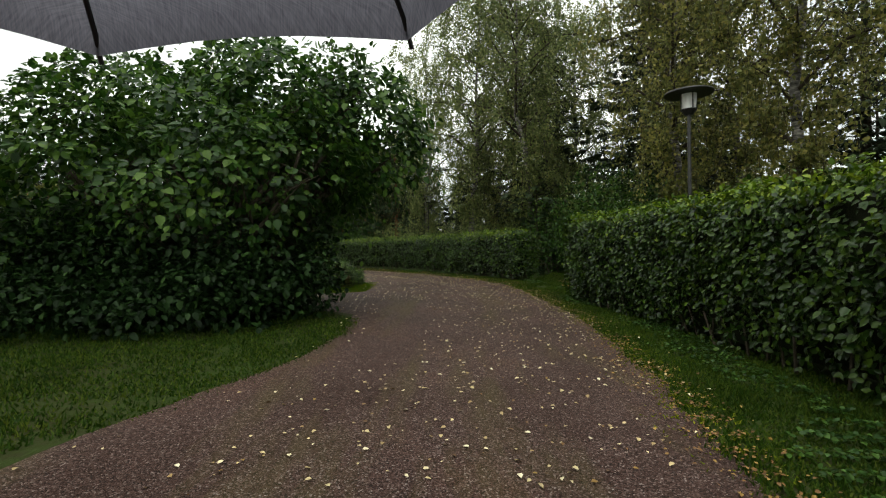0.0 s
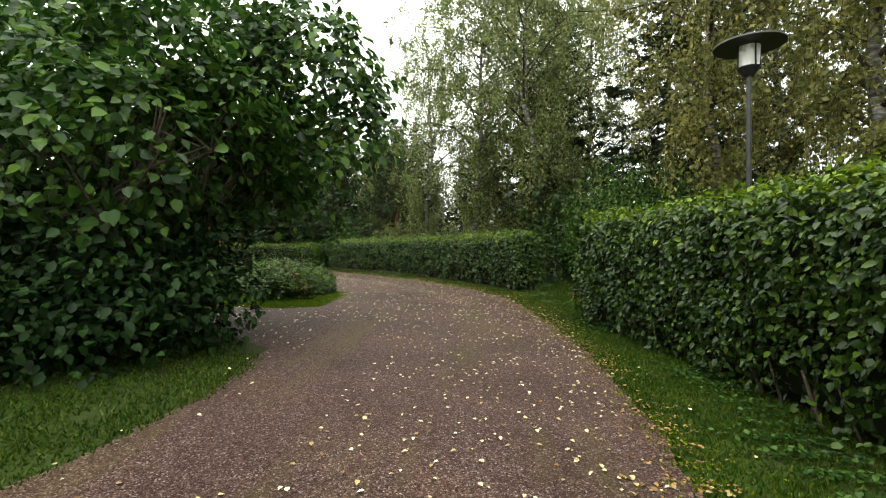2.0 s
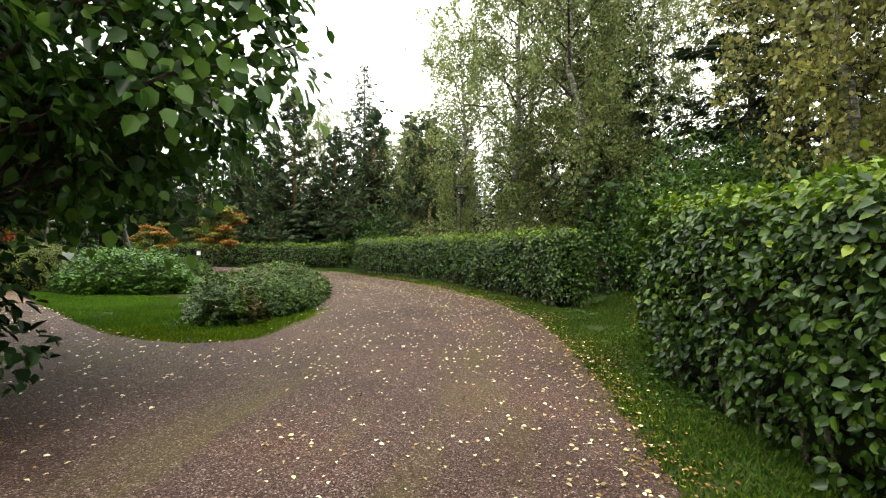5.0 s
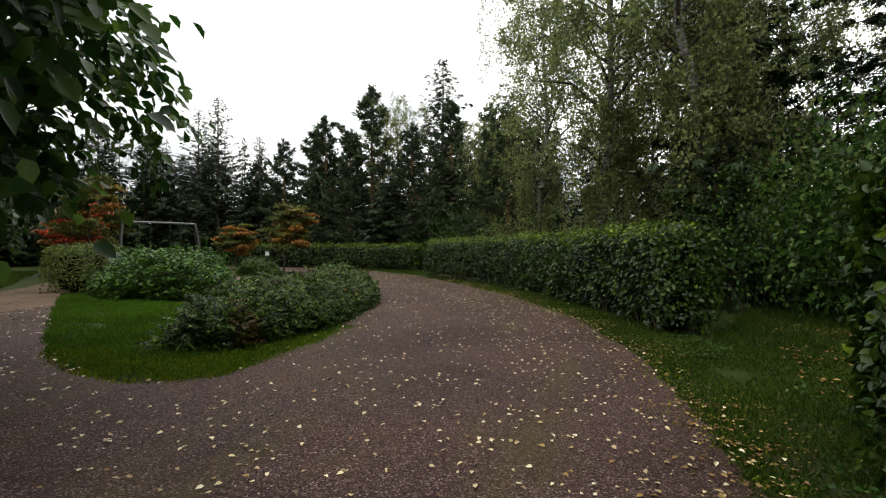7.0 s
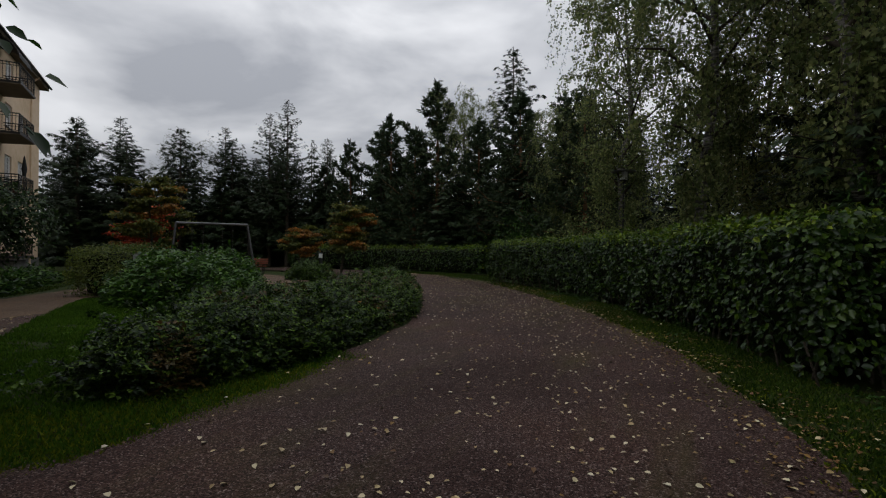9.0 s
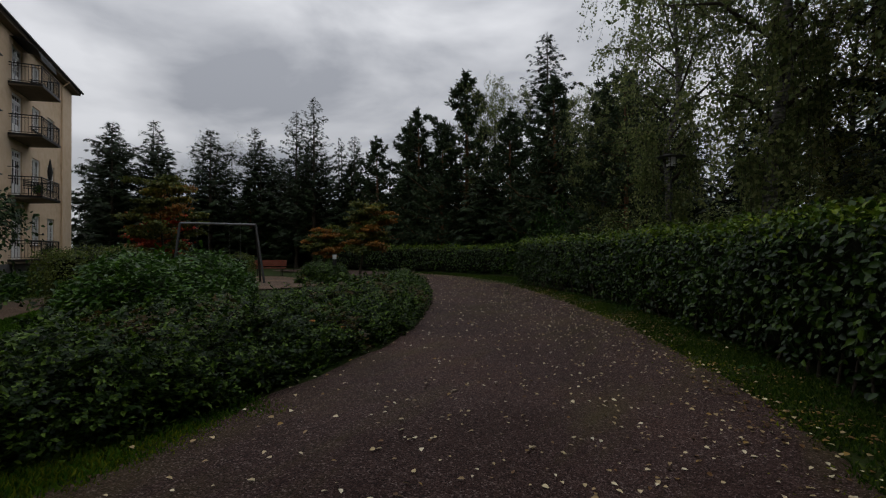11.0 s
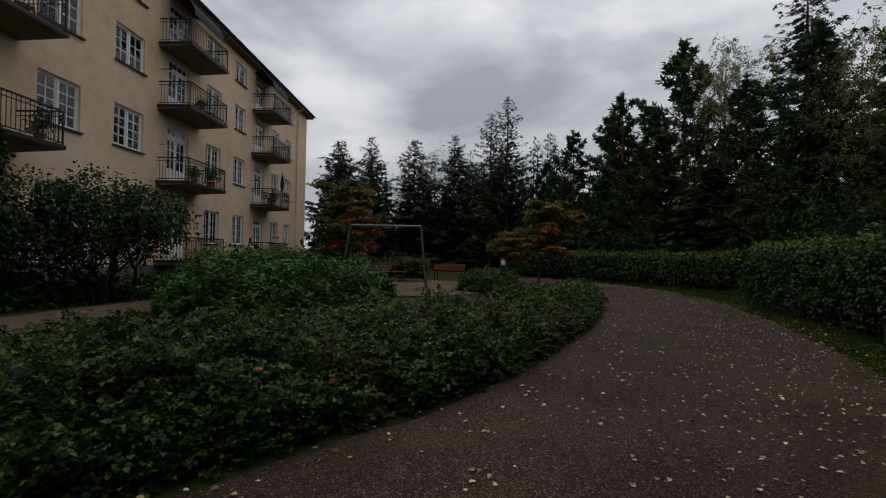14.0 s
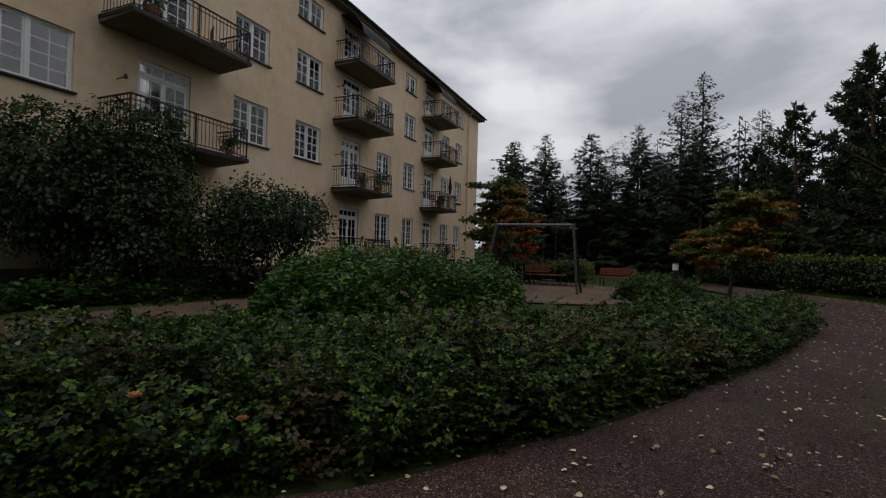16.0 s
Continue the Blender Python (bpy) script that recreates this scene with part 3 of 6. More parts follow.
def land():
    near = np.arange(-40, 30.1, 0.5)
    xs = np.concatenate([[-900, -400, -200, -110, -75, -55], near, [36, 48, 70, 120, 250, 500, 900]])
    ys = np.concatenate([[-900, -400, -200, -100, -60, -40], np.arange(-30, 60.1, 0.5), [70, 85, 110, 200, 400, 900]])
    X, Y = np.meshgrid(xs, ys, indexing="xy")
    P = on_land(np.stack([X, Y], -1), -0.012)
    fade = np.clip((np.maximum(np.abs(X), np.abs(Y)) - 25) / 20, 0, 1)
    close = (np.abs(X) < 30) & (np.abs(Y - 15) < 40)
    P[..., 2] += np.where(close, wobble(X, Y, 0.9, 5.0) * 0.006, 0.0)
    # the strip of lawn under the house lies level with its plinth
    n = -0.551 * X - 0.8345 * Y
    d = np.clip((-0.735 - n) / 4.0, 0, 1)
    to = np.where((X < -8) & (X > -60) & (Y > 2), 1 - d, 0.0)
    P[..., 2] = P[..., 2] * (1 - to) + 0.5 * to
    P[..., 2] *= 1 - fade * 0.6
    return tagged(grid_part("ground", P, "soil"), "damp mown grass and leaf litter over soil", "ground", "", "structure")


ground = land()
road = ribbon("road", ROAD_L, ROAD_R, 260, 24, 0.012, "road", "wet reddish brown gravel drive with scattered leaves")
fork = ribbon("road", SIDE_A[:5], SIDE_B[:6], 70, 12, 0.009, "road", "fork of the gravel drive strewn with leaves")
side_path = ribbon("pavement", SIDE_A[4:], SIDE_B[5:], 60, 12, 0.016, "path", "tan sandy gravel path leading to the playground")


def sand_yard():
    c = np.mean(SAND, axis=0)
    edge = resample(SAND + SAND[:1], 70)
    u = np.linspace(0, 1, 8)[None, :, None]
    P = on_land(c + (edge[:, None] - c) * u, 0.024)
    return tagged(grid_part("sand_yard", P, "path"), "flat tan sandy gravel under the swing", "ground", "", "structure")


sand_yard()


def fallen_leaves():
    """Pale birch leaves strewn over the drive, thicker along its edges."""
    a, b = resample(ROAD_L, 300), resample(ROAD_R, 300)
    n = 9500
    k = rng.integers(78, 262, n)
    u = np.where(rng.random(n) < 0.55, rng.beta(3.0, 1.1, n), rng.random(n))
    u = np.where(rng.random(n) < 0.26, 0.98 + rng.normal(size=n) * 0.05, u)
    xy = a[k] * (1 - u[:, None]) + b[k] * u[:, None] + rng.normal(size=(n, 2)) * 0.12
    m = 900
    fa, fb = resample(SIDE_A[:5], 60), resample(SIDE_B[:6], 60)
    kk, uu = rng.integers(0, 60, m), rng.random(m)[:, None]
    xy = np.concatenate([xy, fa[kk] * (1 - uu) + fb[kk] * uu])
    n = len(xy)
    keep = wobble(xy[:, 0], xy[:, 1], 0.7, 20.0) > -0.28 + 0.3 * rng.random(n) - 0.15 + 0.35 * np.clip((9 - xy[:, 1]) / 9, 0, 1) - 0.3 * np.clip((xy[:, 1] - 11) / 3, 0, 1)
    xy = xy[keep]
    n = len(xy)
    up = np.stack([rng.normal(size=n) * 0.22, rng.normal(size=n) * 0.22, np.ones(n)], 1)
    ang = rng.random(n) * math.tau
    along = np.stack([np.cos(ang), np.sin(ang), rng.normal(size=n) * 0.1], 1)
    size = rng.uniform(0.02, 0.046, n) * np.where(xy[:, 1] > 11, 1.15, 1.0)
    pos = on_land(xy, 0.026)
    half = rng.random(n) < np.where(np.concatenate([u, np.full(len(keep) - len(u), 0.5)])[keep] > 0.93, 0.35, 0.8)
    for sel, m, lab in ((half, "fallen", "pale yellow fallen birch leaves on wet gravel"), (~half, "fallen_brown", "brown and orange fallen leaves on wet gravel")):
        v, f = leaves(pos[sel], along[sel], up[sel], size[sel], size[sel] * 0.75, LEAF_OVAL)
        tagged(raw_part("fallen_leaves", v, f, m), lab, "leaves", "", "stuff")


fallen_leaves()


def grass(name, poly, per_m2, tall, material, label, avoid=()):
    poly = np.asarray(poly, float)
    lo, hi = poly.min(0), poly.max(0)
    n = int((hi - lo).prod() * per_m2)
    xy = lo + rng.random((n, 2)) * (hi - lo)
    ok = inside(xy[:, 0] + 0.09 * wobble(xy[:, 0], xy[:, 1], 3.1, 4.0) + rng.normal(size=n) * 0.035, xy[:, 1] + rng.normal(size=n) * 0.03, poly)
    for other in avoid:
        ok &= ~inside(xy[:, 0], xy[:, 1], other)
    ok &= wobble(xy[:, 0], xy[:, 1], 2.2, 31.0) > rng.random(n) * 0.9 - 0.75
    xy = xy[ok]
    n = len(xy)
    lean = np.stack([rng.normal(size=n) * 0.55, rng.normal(size=n) * 0.55, np.ones(n)], 1)
    up = np.stack([rng.normal(size=n), rng.normal(size=n), np.full(n, 0.3)], 1)
    h = tall * rng.uniform(0.5, 1.3, n) * (1 + 0.5 * wobble(xy[:, 0], xy[:, 1], 1.1, 12.0))
    v, f = leaves(on_land(xy, -0.01), lean, up, h, 0.013 + 0.010 * rng.random(n), BLADE)
    return tagged(raw_part(name, v, f, material), label, "grass", "", "stuff")


ROAD_POLY = ROAD_L + ROAD_R[::-1]
VERGE = [(1.60, -1), (1.72, 2.6), (1.90, 3.6), (2.19, 6.1), (2.45, 8.4), (2.47, 10.5), (2.35, 12.6), (2.15, 14.2), (1.7, 16), (1.15, 17.8), (0.25, 19.6), (-1.05, 22.2), (-2.05, 23.6), (-4.95, 28), (-6.45, 29.6), (-5.6, 30), (-1.0, 24.6), (1.4, 19.6), (2.6, 16.6), (3.4, 15.8), (8.5, 16.6), (8.5, 13.2), (3.8, 12.6), (3.9, 4), (4.0, -1)]
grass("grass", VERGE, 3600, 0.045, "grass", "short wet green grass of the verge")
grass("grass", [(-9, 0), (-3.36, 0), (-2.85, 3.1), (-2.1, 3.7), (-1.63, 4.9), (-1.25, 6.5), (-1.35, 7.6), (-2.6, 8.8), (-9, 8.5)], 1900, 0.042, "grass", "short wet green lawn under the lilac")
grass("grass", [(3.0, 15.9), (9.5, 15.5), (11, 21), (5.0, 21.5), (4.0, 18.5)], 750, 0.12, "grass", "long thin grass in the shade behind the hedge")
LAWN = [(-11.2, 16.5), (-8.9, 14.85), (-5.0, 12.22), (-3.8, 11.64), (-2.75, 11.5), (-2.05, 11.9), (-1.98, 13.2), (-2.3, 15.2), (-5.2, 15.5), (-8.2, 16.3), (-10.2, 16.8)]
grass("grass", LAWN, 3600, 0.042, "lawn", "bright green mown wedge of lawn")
grass("moss", [(-4.6, 11.95), (-3.8, 11.55), (-2.75, 11.4), (-2.0, 11.75), (-1.92, 13.0), (-2.2, 15.3), (-2.6, 14.0), (-2.85, 12.35), (-3.6, 12.2), (-4.2, 12.4)], 2600, 0.04, "moss", "yellow-green moss along the edge of the lawn")
grass("grass", [(-12, 9.5), (-14.5, 12.0), (-30, 22.5), (-27.5, 26), (-17, 18.6), (-11, 13.2)], 420, 0.08, "grass", "mown strip of lawn beside the house")
grass("grass", [(-6.2, 30.0), (-9, 32.3), (-12, 34.5), (-18, 36.5), (-18, 37.4), (-12, 36.2), (-8.4, 34.6), (-6.2, 31.6)], 500, 0.07, "grass", "strip of grass along the far hedge")



def verge_edge():
    """Where gravel runs out into the verge: moss, brown litter and small broad-leaved plants."""
    e = resample(ROAD_R, 300)
    e = e[(e[:, 1] > -1) & (e[:, 1] < 29)]
    t = np.gradient(e, axis=0)
    out = np.stack([t[:, 1], -t[:, 0]], 1)
    out /= np.linalg.norm(out, axis=1, keepdims=True)
    n = 9000
    k = rng.integers(0, len(e), n)
    xy = e[k] + out[k] * rng.normal(0.02, 0.2, n)[:, None] + rng.normal(size=(n, 2)) * 0.06
    keep = wobble(xy[:, 0], xy[:, 1], 1.3, 51.0) > rng.random(n) * 0.7 - 0.45
    xy = xy[keep]
    n = len(xy)
    lean = np.stack([rng.normal(size=n), rng.normal(size=n), np.full(n, 0.55)], 1)
    v, f = leaves(on_land(xy, 0.004), lean, around(n) + np.array([0, 0, 0.6]), rng.uniform(0.02, 0.045, n), 0.016, BLADE)
    tagged(raw_part("moss", v, f, "moss"), "low yellow-green moss along the edge of the drive", "moss", "", "stuff")
    n = 8000
    k = rng.integers(0, len(e), n)
    late = np.clip((e[k, 1] - 10) / 4, 0, 1)
    xy = e[k] + out[k] * (rng.normal(0.0, 0.16, n) * (1 + late) + 0.2 * late)[:, None] + rng.normal(size=(n, 2)) * 0.06
    keep = wobble(xy[:, 0], xy[:, 1], 0.9, 71.0) > rng.random(n) * 0.6 - 0.4
    xy = xy[keep]
    n = len(xy)
    a = rng.random(n) * math.tau
    al = np.stack([np.cos(a), np.sin(a), rng.normal(size=n) * 0.15], 1)
    size = rng.uniform(0.014, 0.034, n)
    v, f = leaves(on_land(xy, 0.03), al, np.array([0, 0, 1.0]) + around(n, 0.3), size, size * 0.7, LEAF_OVAL)
    tagged(raw_part("leaf_litter", v, f, "fallen_brown"), "damp brown leaf litter along the verge", "leaves", "", "stuff")
    n = 5000
    xy = np.stack([rng.uniform(3.6, 11, n), rng.uniform(13.6, 21, n)], 1)
    keep = (xy[:, 0] > 3.4 + (xy[:, 1] - 13.6) * 0.2) & (wobble(xy[:, 0], xy[:, 1], 0.6, 15.0) > rng.random(n) * 0.5 - 0.35)
    xy = xy[keep]
    n = len(xy)
    size = rng.uniform(0.03, 0.07, n)
    v, f = leaves(on_land(xy, 0.03), around(n) * np.array([1, 1, 0.1]), np.array([0, 0, 1.0]) + around(n, 0.3), size, size * 0.75, LEAF_OVAL)
    tagged(raw_part("leaf_litter", v, f, "fallen_brown"), "brown leaf litter on the floor of the wood", "leaves", "", "stuff")
    n = 16000
    k = rng.integers(0, len(e), n)
    d = rng.uniform(0.25, 1.25, n)
    xy = e[k] + out[k] * d[:, None]
    keep = wobble(xy[:, 0], xy[:, 1], 1.1, 91.0) > 0.42 - 0.5 * d + rng.random(n) * 0.35
    xy = xy[keep]
    n = len(xy)
    size = rng.uniform(0.025, 0.055, n)
    v, f = leaves(on_land(xy, 0.02) + np.array([0, 0, 1.0]) * rng.uniform(0.0, 0.06, (n, 1)), around(n) * np.array([1, 1, 0.25]), np.array([0, 0, 1.0]) + around(n, 0.3), size, size * 0.85, LEAF_OVAL)
    tagged(raw_part("ground_cover", v, f, "weed_leaf"), "low broad-leaved weeds in the grass", "plants", "", "stuff")


verge_edge()

# ---- hedges ----
def hedge(name, line, width, tall, per_m2, leaf, label, shape, foot=0.1, material="hedge_leaf", stems=True, lump=0.13):
    """A clipped hedge along a line: a near-black core as the shade inside, stems at the foot and a skin of single
    leaves.
    """
    L = resample(line, 60)
    d = np.gradient(L, axis=0)
    d /= np.linalg.norm(d, axis=1, keepdims=True)
    side = np.stack([d[:, 1], -d[:, 0]], 1)
    base = height(L[:, 0], L[:, 1])
    root = thing(name, (*L[30], float(base[30])), label, "hedge")
    org = np.array([*L[30], base[30]])
    # outline of the cut, from one foot over the top to the other, with rounded shoulders
    sec = np.array([(-0.34, foot), (-0.46, 0.35 * tall), (-0.5, 0.75 * tall), (-0.44, 0.95 * tall), (-0.3, tall), (0, 1.02 * tall), (0.3, tall), (0.44, 0.95 * tall), (0.5, 0.75 * tall), (0.46, 0.35 * tall), (0.34, foot)])
    sec = resample(sec * (width, 1), 22)

    def place(i, j, out=0.0):
        i0 = np.clip(np.floor(i).astype(int), 0, 58)
        fi = (i - i0)[:, None]
        p = L[i0] * (1 - fi) + L[i0 + 1] * fi
        s = side[i0] * (1 - fi) + side[i0 + 1] * fi
        b = base[i0] * (1 - fi[:, 0]) + base[i0 + 1] * fi[:, 0]
        along = d[i0]
        j0 = np.clip(np.floor(j).astype(int), 0, 20)
        fj = (j - j0)[:, None]
        q = sec[j0] * (1 - fj) + sec[j0 + 1] * fj
        t = sec[j0 + 1] - sec[j0]
        nn = np.stack([-t[:, 1], t[:, 0]], 1)
        nn /= np.linalg.norm(nn, axis=1, keepdims=True)
        # the ends are rounded off
        e = np.minimum(i, 59 - i) / 59 * len_m
        shrink = np.sqrt(np.clip(1 - np.clip(1 - e / 0.45, 0, 1) ** 2, 0.02, 1))
        off = q[:, 0] * (0.45 + 0.55 * shrink)
        zz = q[:, 1] - (1 - shrink) * 0.18 * (q[:, 1] / tall) ** 2
        pos = np.concatenate([p + s * off[:, None], (b + zz)[:, None]], 1)
        nor = np.concatenate([s * nn[:, :1], nn[:, 1:]], 1)
        endn = np.where((i < 30)[:, None], -along, along) * (1 - shrink)[:, None]
        nor[:, :2] += endn * 1.5
        nor /= np.linalg.norm(nor, axis=1, keepdims=True)
        bump = lump * np.array([noise.noise(Vector(v) * 1.3) + 0.5 * noise.noise(Vector(v) * 3.5) for v in pos])
        return pos + nor * (bump + out)[:, None], nor

    len_m = float(np.linalg.norm(np.diff(L, axis=0), axis=1).sum())
    # near-black sheet under the leaves stands in for shade in the gaps
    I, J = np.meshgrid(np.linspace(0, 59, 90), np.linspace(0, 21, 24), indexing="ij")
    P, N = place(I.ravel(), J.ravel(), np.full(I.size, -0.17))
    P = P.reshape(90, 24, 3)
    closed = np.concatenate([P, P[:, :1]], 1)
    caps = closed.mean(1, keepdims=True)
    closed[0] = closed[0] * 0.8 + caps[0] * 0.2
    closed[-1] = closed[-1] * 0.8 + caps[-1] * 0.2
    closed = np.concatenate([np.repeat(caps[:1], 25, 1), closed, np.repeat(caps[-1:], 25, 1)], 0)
    grid_part("inner_shade_mass", closed - org, "gap_shade", root)
    n = int(len_m * 22 / 21 * np.linalg.norm(np.diff(sec, axis=0), axis=1).sum() * per_m2)
    i, j = rng.random(n) * 59, rng.random(n) * 21
    ends = int(width * tall * per_m2 * 1.3)
    i[:ends] = rng.random(ends) ** 2 * 0.45 / len_m * 59
    i[ends:2 * ends] = 59 - rng.random(ends) ** 2 * 0.45 / len_m * 59
    pos, nor = place(i, j, rng.normal(size=n) * 0.065 - 0.03)
    # leaves over the two end faces
    m = int(width * tall * per_m2 * 1.6)
    for end, sg in ((0, -1.0), (59, 1.0)):
        lat, up_ = rng.uniform(-0.5, 0.5, m), rng.uniform(foot, tall, m)
        bow = 0.22 * np.sqrt(np.clip(1 - (2 * lat) ** 2, 0, 1)) * np.clip(1.15 - (up_ / tall) ** 4, 0, 1) + rng.normal(size=m) * 0.04
        xy = L[end] + side[end] * (lat * width * 0.95)[:, None] + d[end] * (sg * bow)[:, None]
        pos = np.concatenate([pos, np.concatenate([xy, (base[end] + up_)[:, None]], 1)])
        nr = np.concatenate([d[end] * sg + side[end] * lat[:, None], np.full((m, 1), 0.15)], 1)
        nor = np.concatenate([nor, nr / np.linalg.norm(nr, axis=1, keepdims=True)])
        i = np.concatenate([i, np.full(m, float(end))])
    n = len(pos)
    low = (pos[:, 2] - np.interp(i, np.arange(60), base)) / tall
    gaps = np.array([noise.noise(Vector(v) * 2.1 + Vector((7, 0, 0))) for v in pos])
    keep = (rng.random(n) < np.clip(low * 2.6, 0.35, 1)) & (gaps > rng.random(n) * 0.5 - 0.72)
    pos, nor, low = pos[keep], nor[keep], low[keep]
    n = len(pos)
    along = nor * 0.5 + around(n, 0.62) + np.array([0, 0, -0.45])
    up = nor + around(n, 0.3) + np.array([0, 0, 0.35])
    size = leaf * rng.uniform(0.6, 1.35, n)
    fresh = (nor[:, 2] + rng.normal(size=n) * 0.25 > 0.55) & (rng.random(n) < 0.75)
    v, f = leaves(pos[~fresh] - org, along[~fresh], up[~fresh], size[~fresh], size[~fresh] * 0.72, shape)
    raw_part("foliage", v, f, material, root, "", "stuff")
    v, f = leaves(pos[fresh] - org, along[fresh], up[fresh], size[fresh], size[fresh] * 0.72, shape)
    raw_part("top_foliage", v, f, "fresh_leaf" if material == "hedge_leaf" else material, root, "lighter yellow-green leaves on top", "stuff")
    # shoots that the shears missed
    m = int(len_m * 14)
    pos, nor = place(rng.random(m) * 59, rng.uniform(6, 15, m), np.zeros(m))
    k = 5
    tip = np.stack([rng.normal(size=m) * 0.3, rng.normal(size=m) * 0.3, np.ones(m)], 1)
    ln = rng.uniform(0.04, 0.14, m)
    pp = (pos[:, None] + tip[:, None] * ln[:, None, None] * np.linspace(0, 1, k)[None, :, None]).reshape(-1, 3)
    al = np.repeat(tip, k, 0) * 0.5 + around(m * k, 0.7)
    sz = leaf * rng.uniform(0.5, 1.0, m * k)
    v, f = leaves(pp - org, al, around(m * k, 0.4) + np.array([0, 0, 1.0]), sz, sz * 0.7, shape)
    raw_part("new_growth", v, f, "fresh_leaf" if material == "hedge_leaf" else material, root, "fresh lighter shoots", "stuff")
    if stems:
        segs = []
        for s in np.arange(0, len_m, 0.28):
            q = s / len_m * 59
            i0 = int(min(q, 58))
            c = L[i0] + (L[i0 + 1] - L[i0]) * (q - i0)
            for w in (-0.25, 0.18):
                a = c + side[i0] * (w * width + rng.normal() * 0.05)
                b0 = height(*a)
                segs.append(((a[0], a[1], b0 - 0.05), (a[0] + rng.normal() * 0.12, a[1] + rng.normal() * 0.12, b0 + foot + 0.35), rng.uniform(0.012, 0.026), 0.012))
        v, f = tubes(segs, 5)
        raw_part("lower_stem_mass", v - org, f, "bark", root, "bare brown stems at the foot", "stuff")
    return root


hedge("hedge", [(4.25, -4.0), (4.2, 0.0), (4.12, 4.4), (4.05, 7.6), (3.9, 9.8), (3.68, 11.9)], 1.3, 2.03, 980, 0.072, "tall clipped green hedge with broad glossy leaves beside the drive", LEAF_OVAL)
hedge("hedge", [(2.84, 16.65), (2.45, 17.8), (1.95, 19.1), (0.3, 22.5), (-0.8, 24.3), (-2.6, 26.8), (-6.5, 31.1)], 1.15, 1.74, 520, 0.075, "long clipped green hedge bending along the drive", LEAF_OVAL)
hedge("hedge", [(-9.2, 35.9), (-13, 37.4), (-17.5, 38.2), (-27, 39.0)], 1.3, 1.6, 150, 0.11, "dark clipped hedge beyond the bend of the drive", LEAF_SMALL, stems=False)
hedge("hedge", [(-11.6, 16.9), (-12.4, 17.9), (-13.4, 19.2)], 1.3, 1.2, 800, 0.05, "low clipped yellowish hedge beside the sandy path", LEAF_SMALL, material="box_leaf", foot=0.02, stems=False)
hedge("hedge", [(-21.2, 24.2), (-20.2, 26.2), (-19.8, 27.4)], 1.3, 1.1, 260, 0.06, "rounded light green hedge behind the swing", LEAF_SMALL, material="box_leaf", foot=0.1)


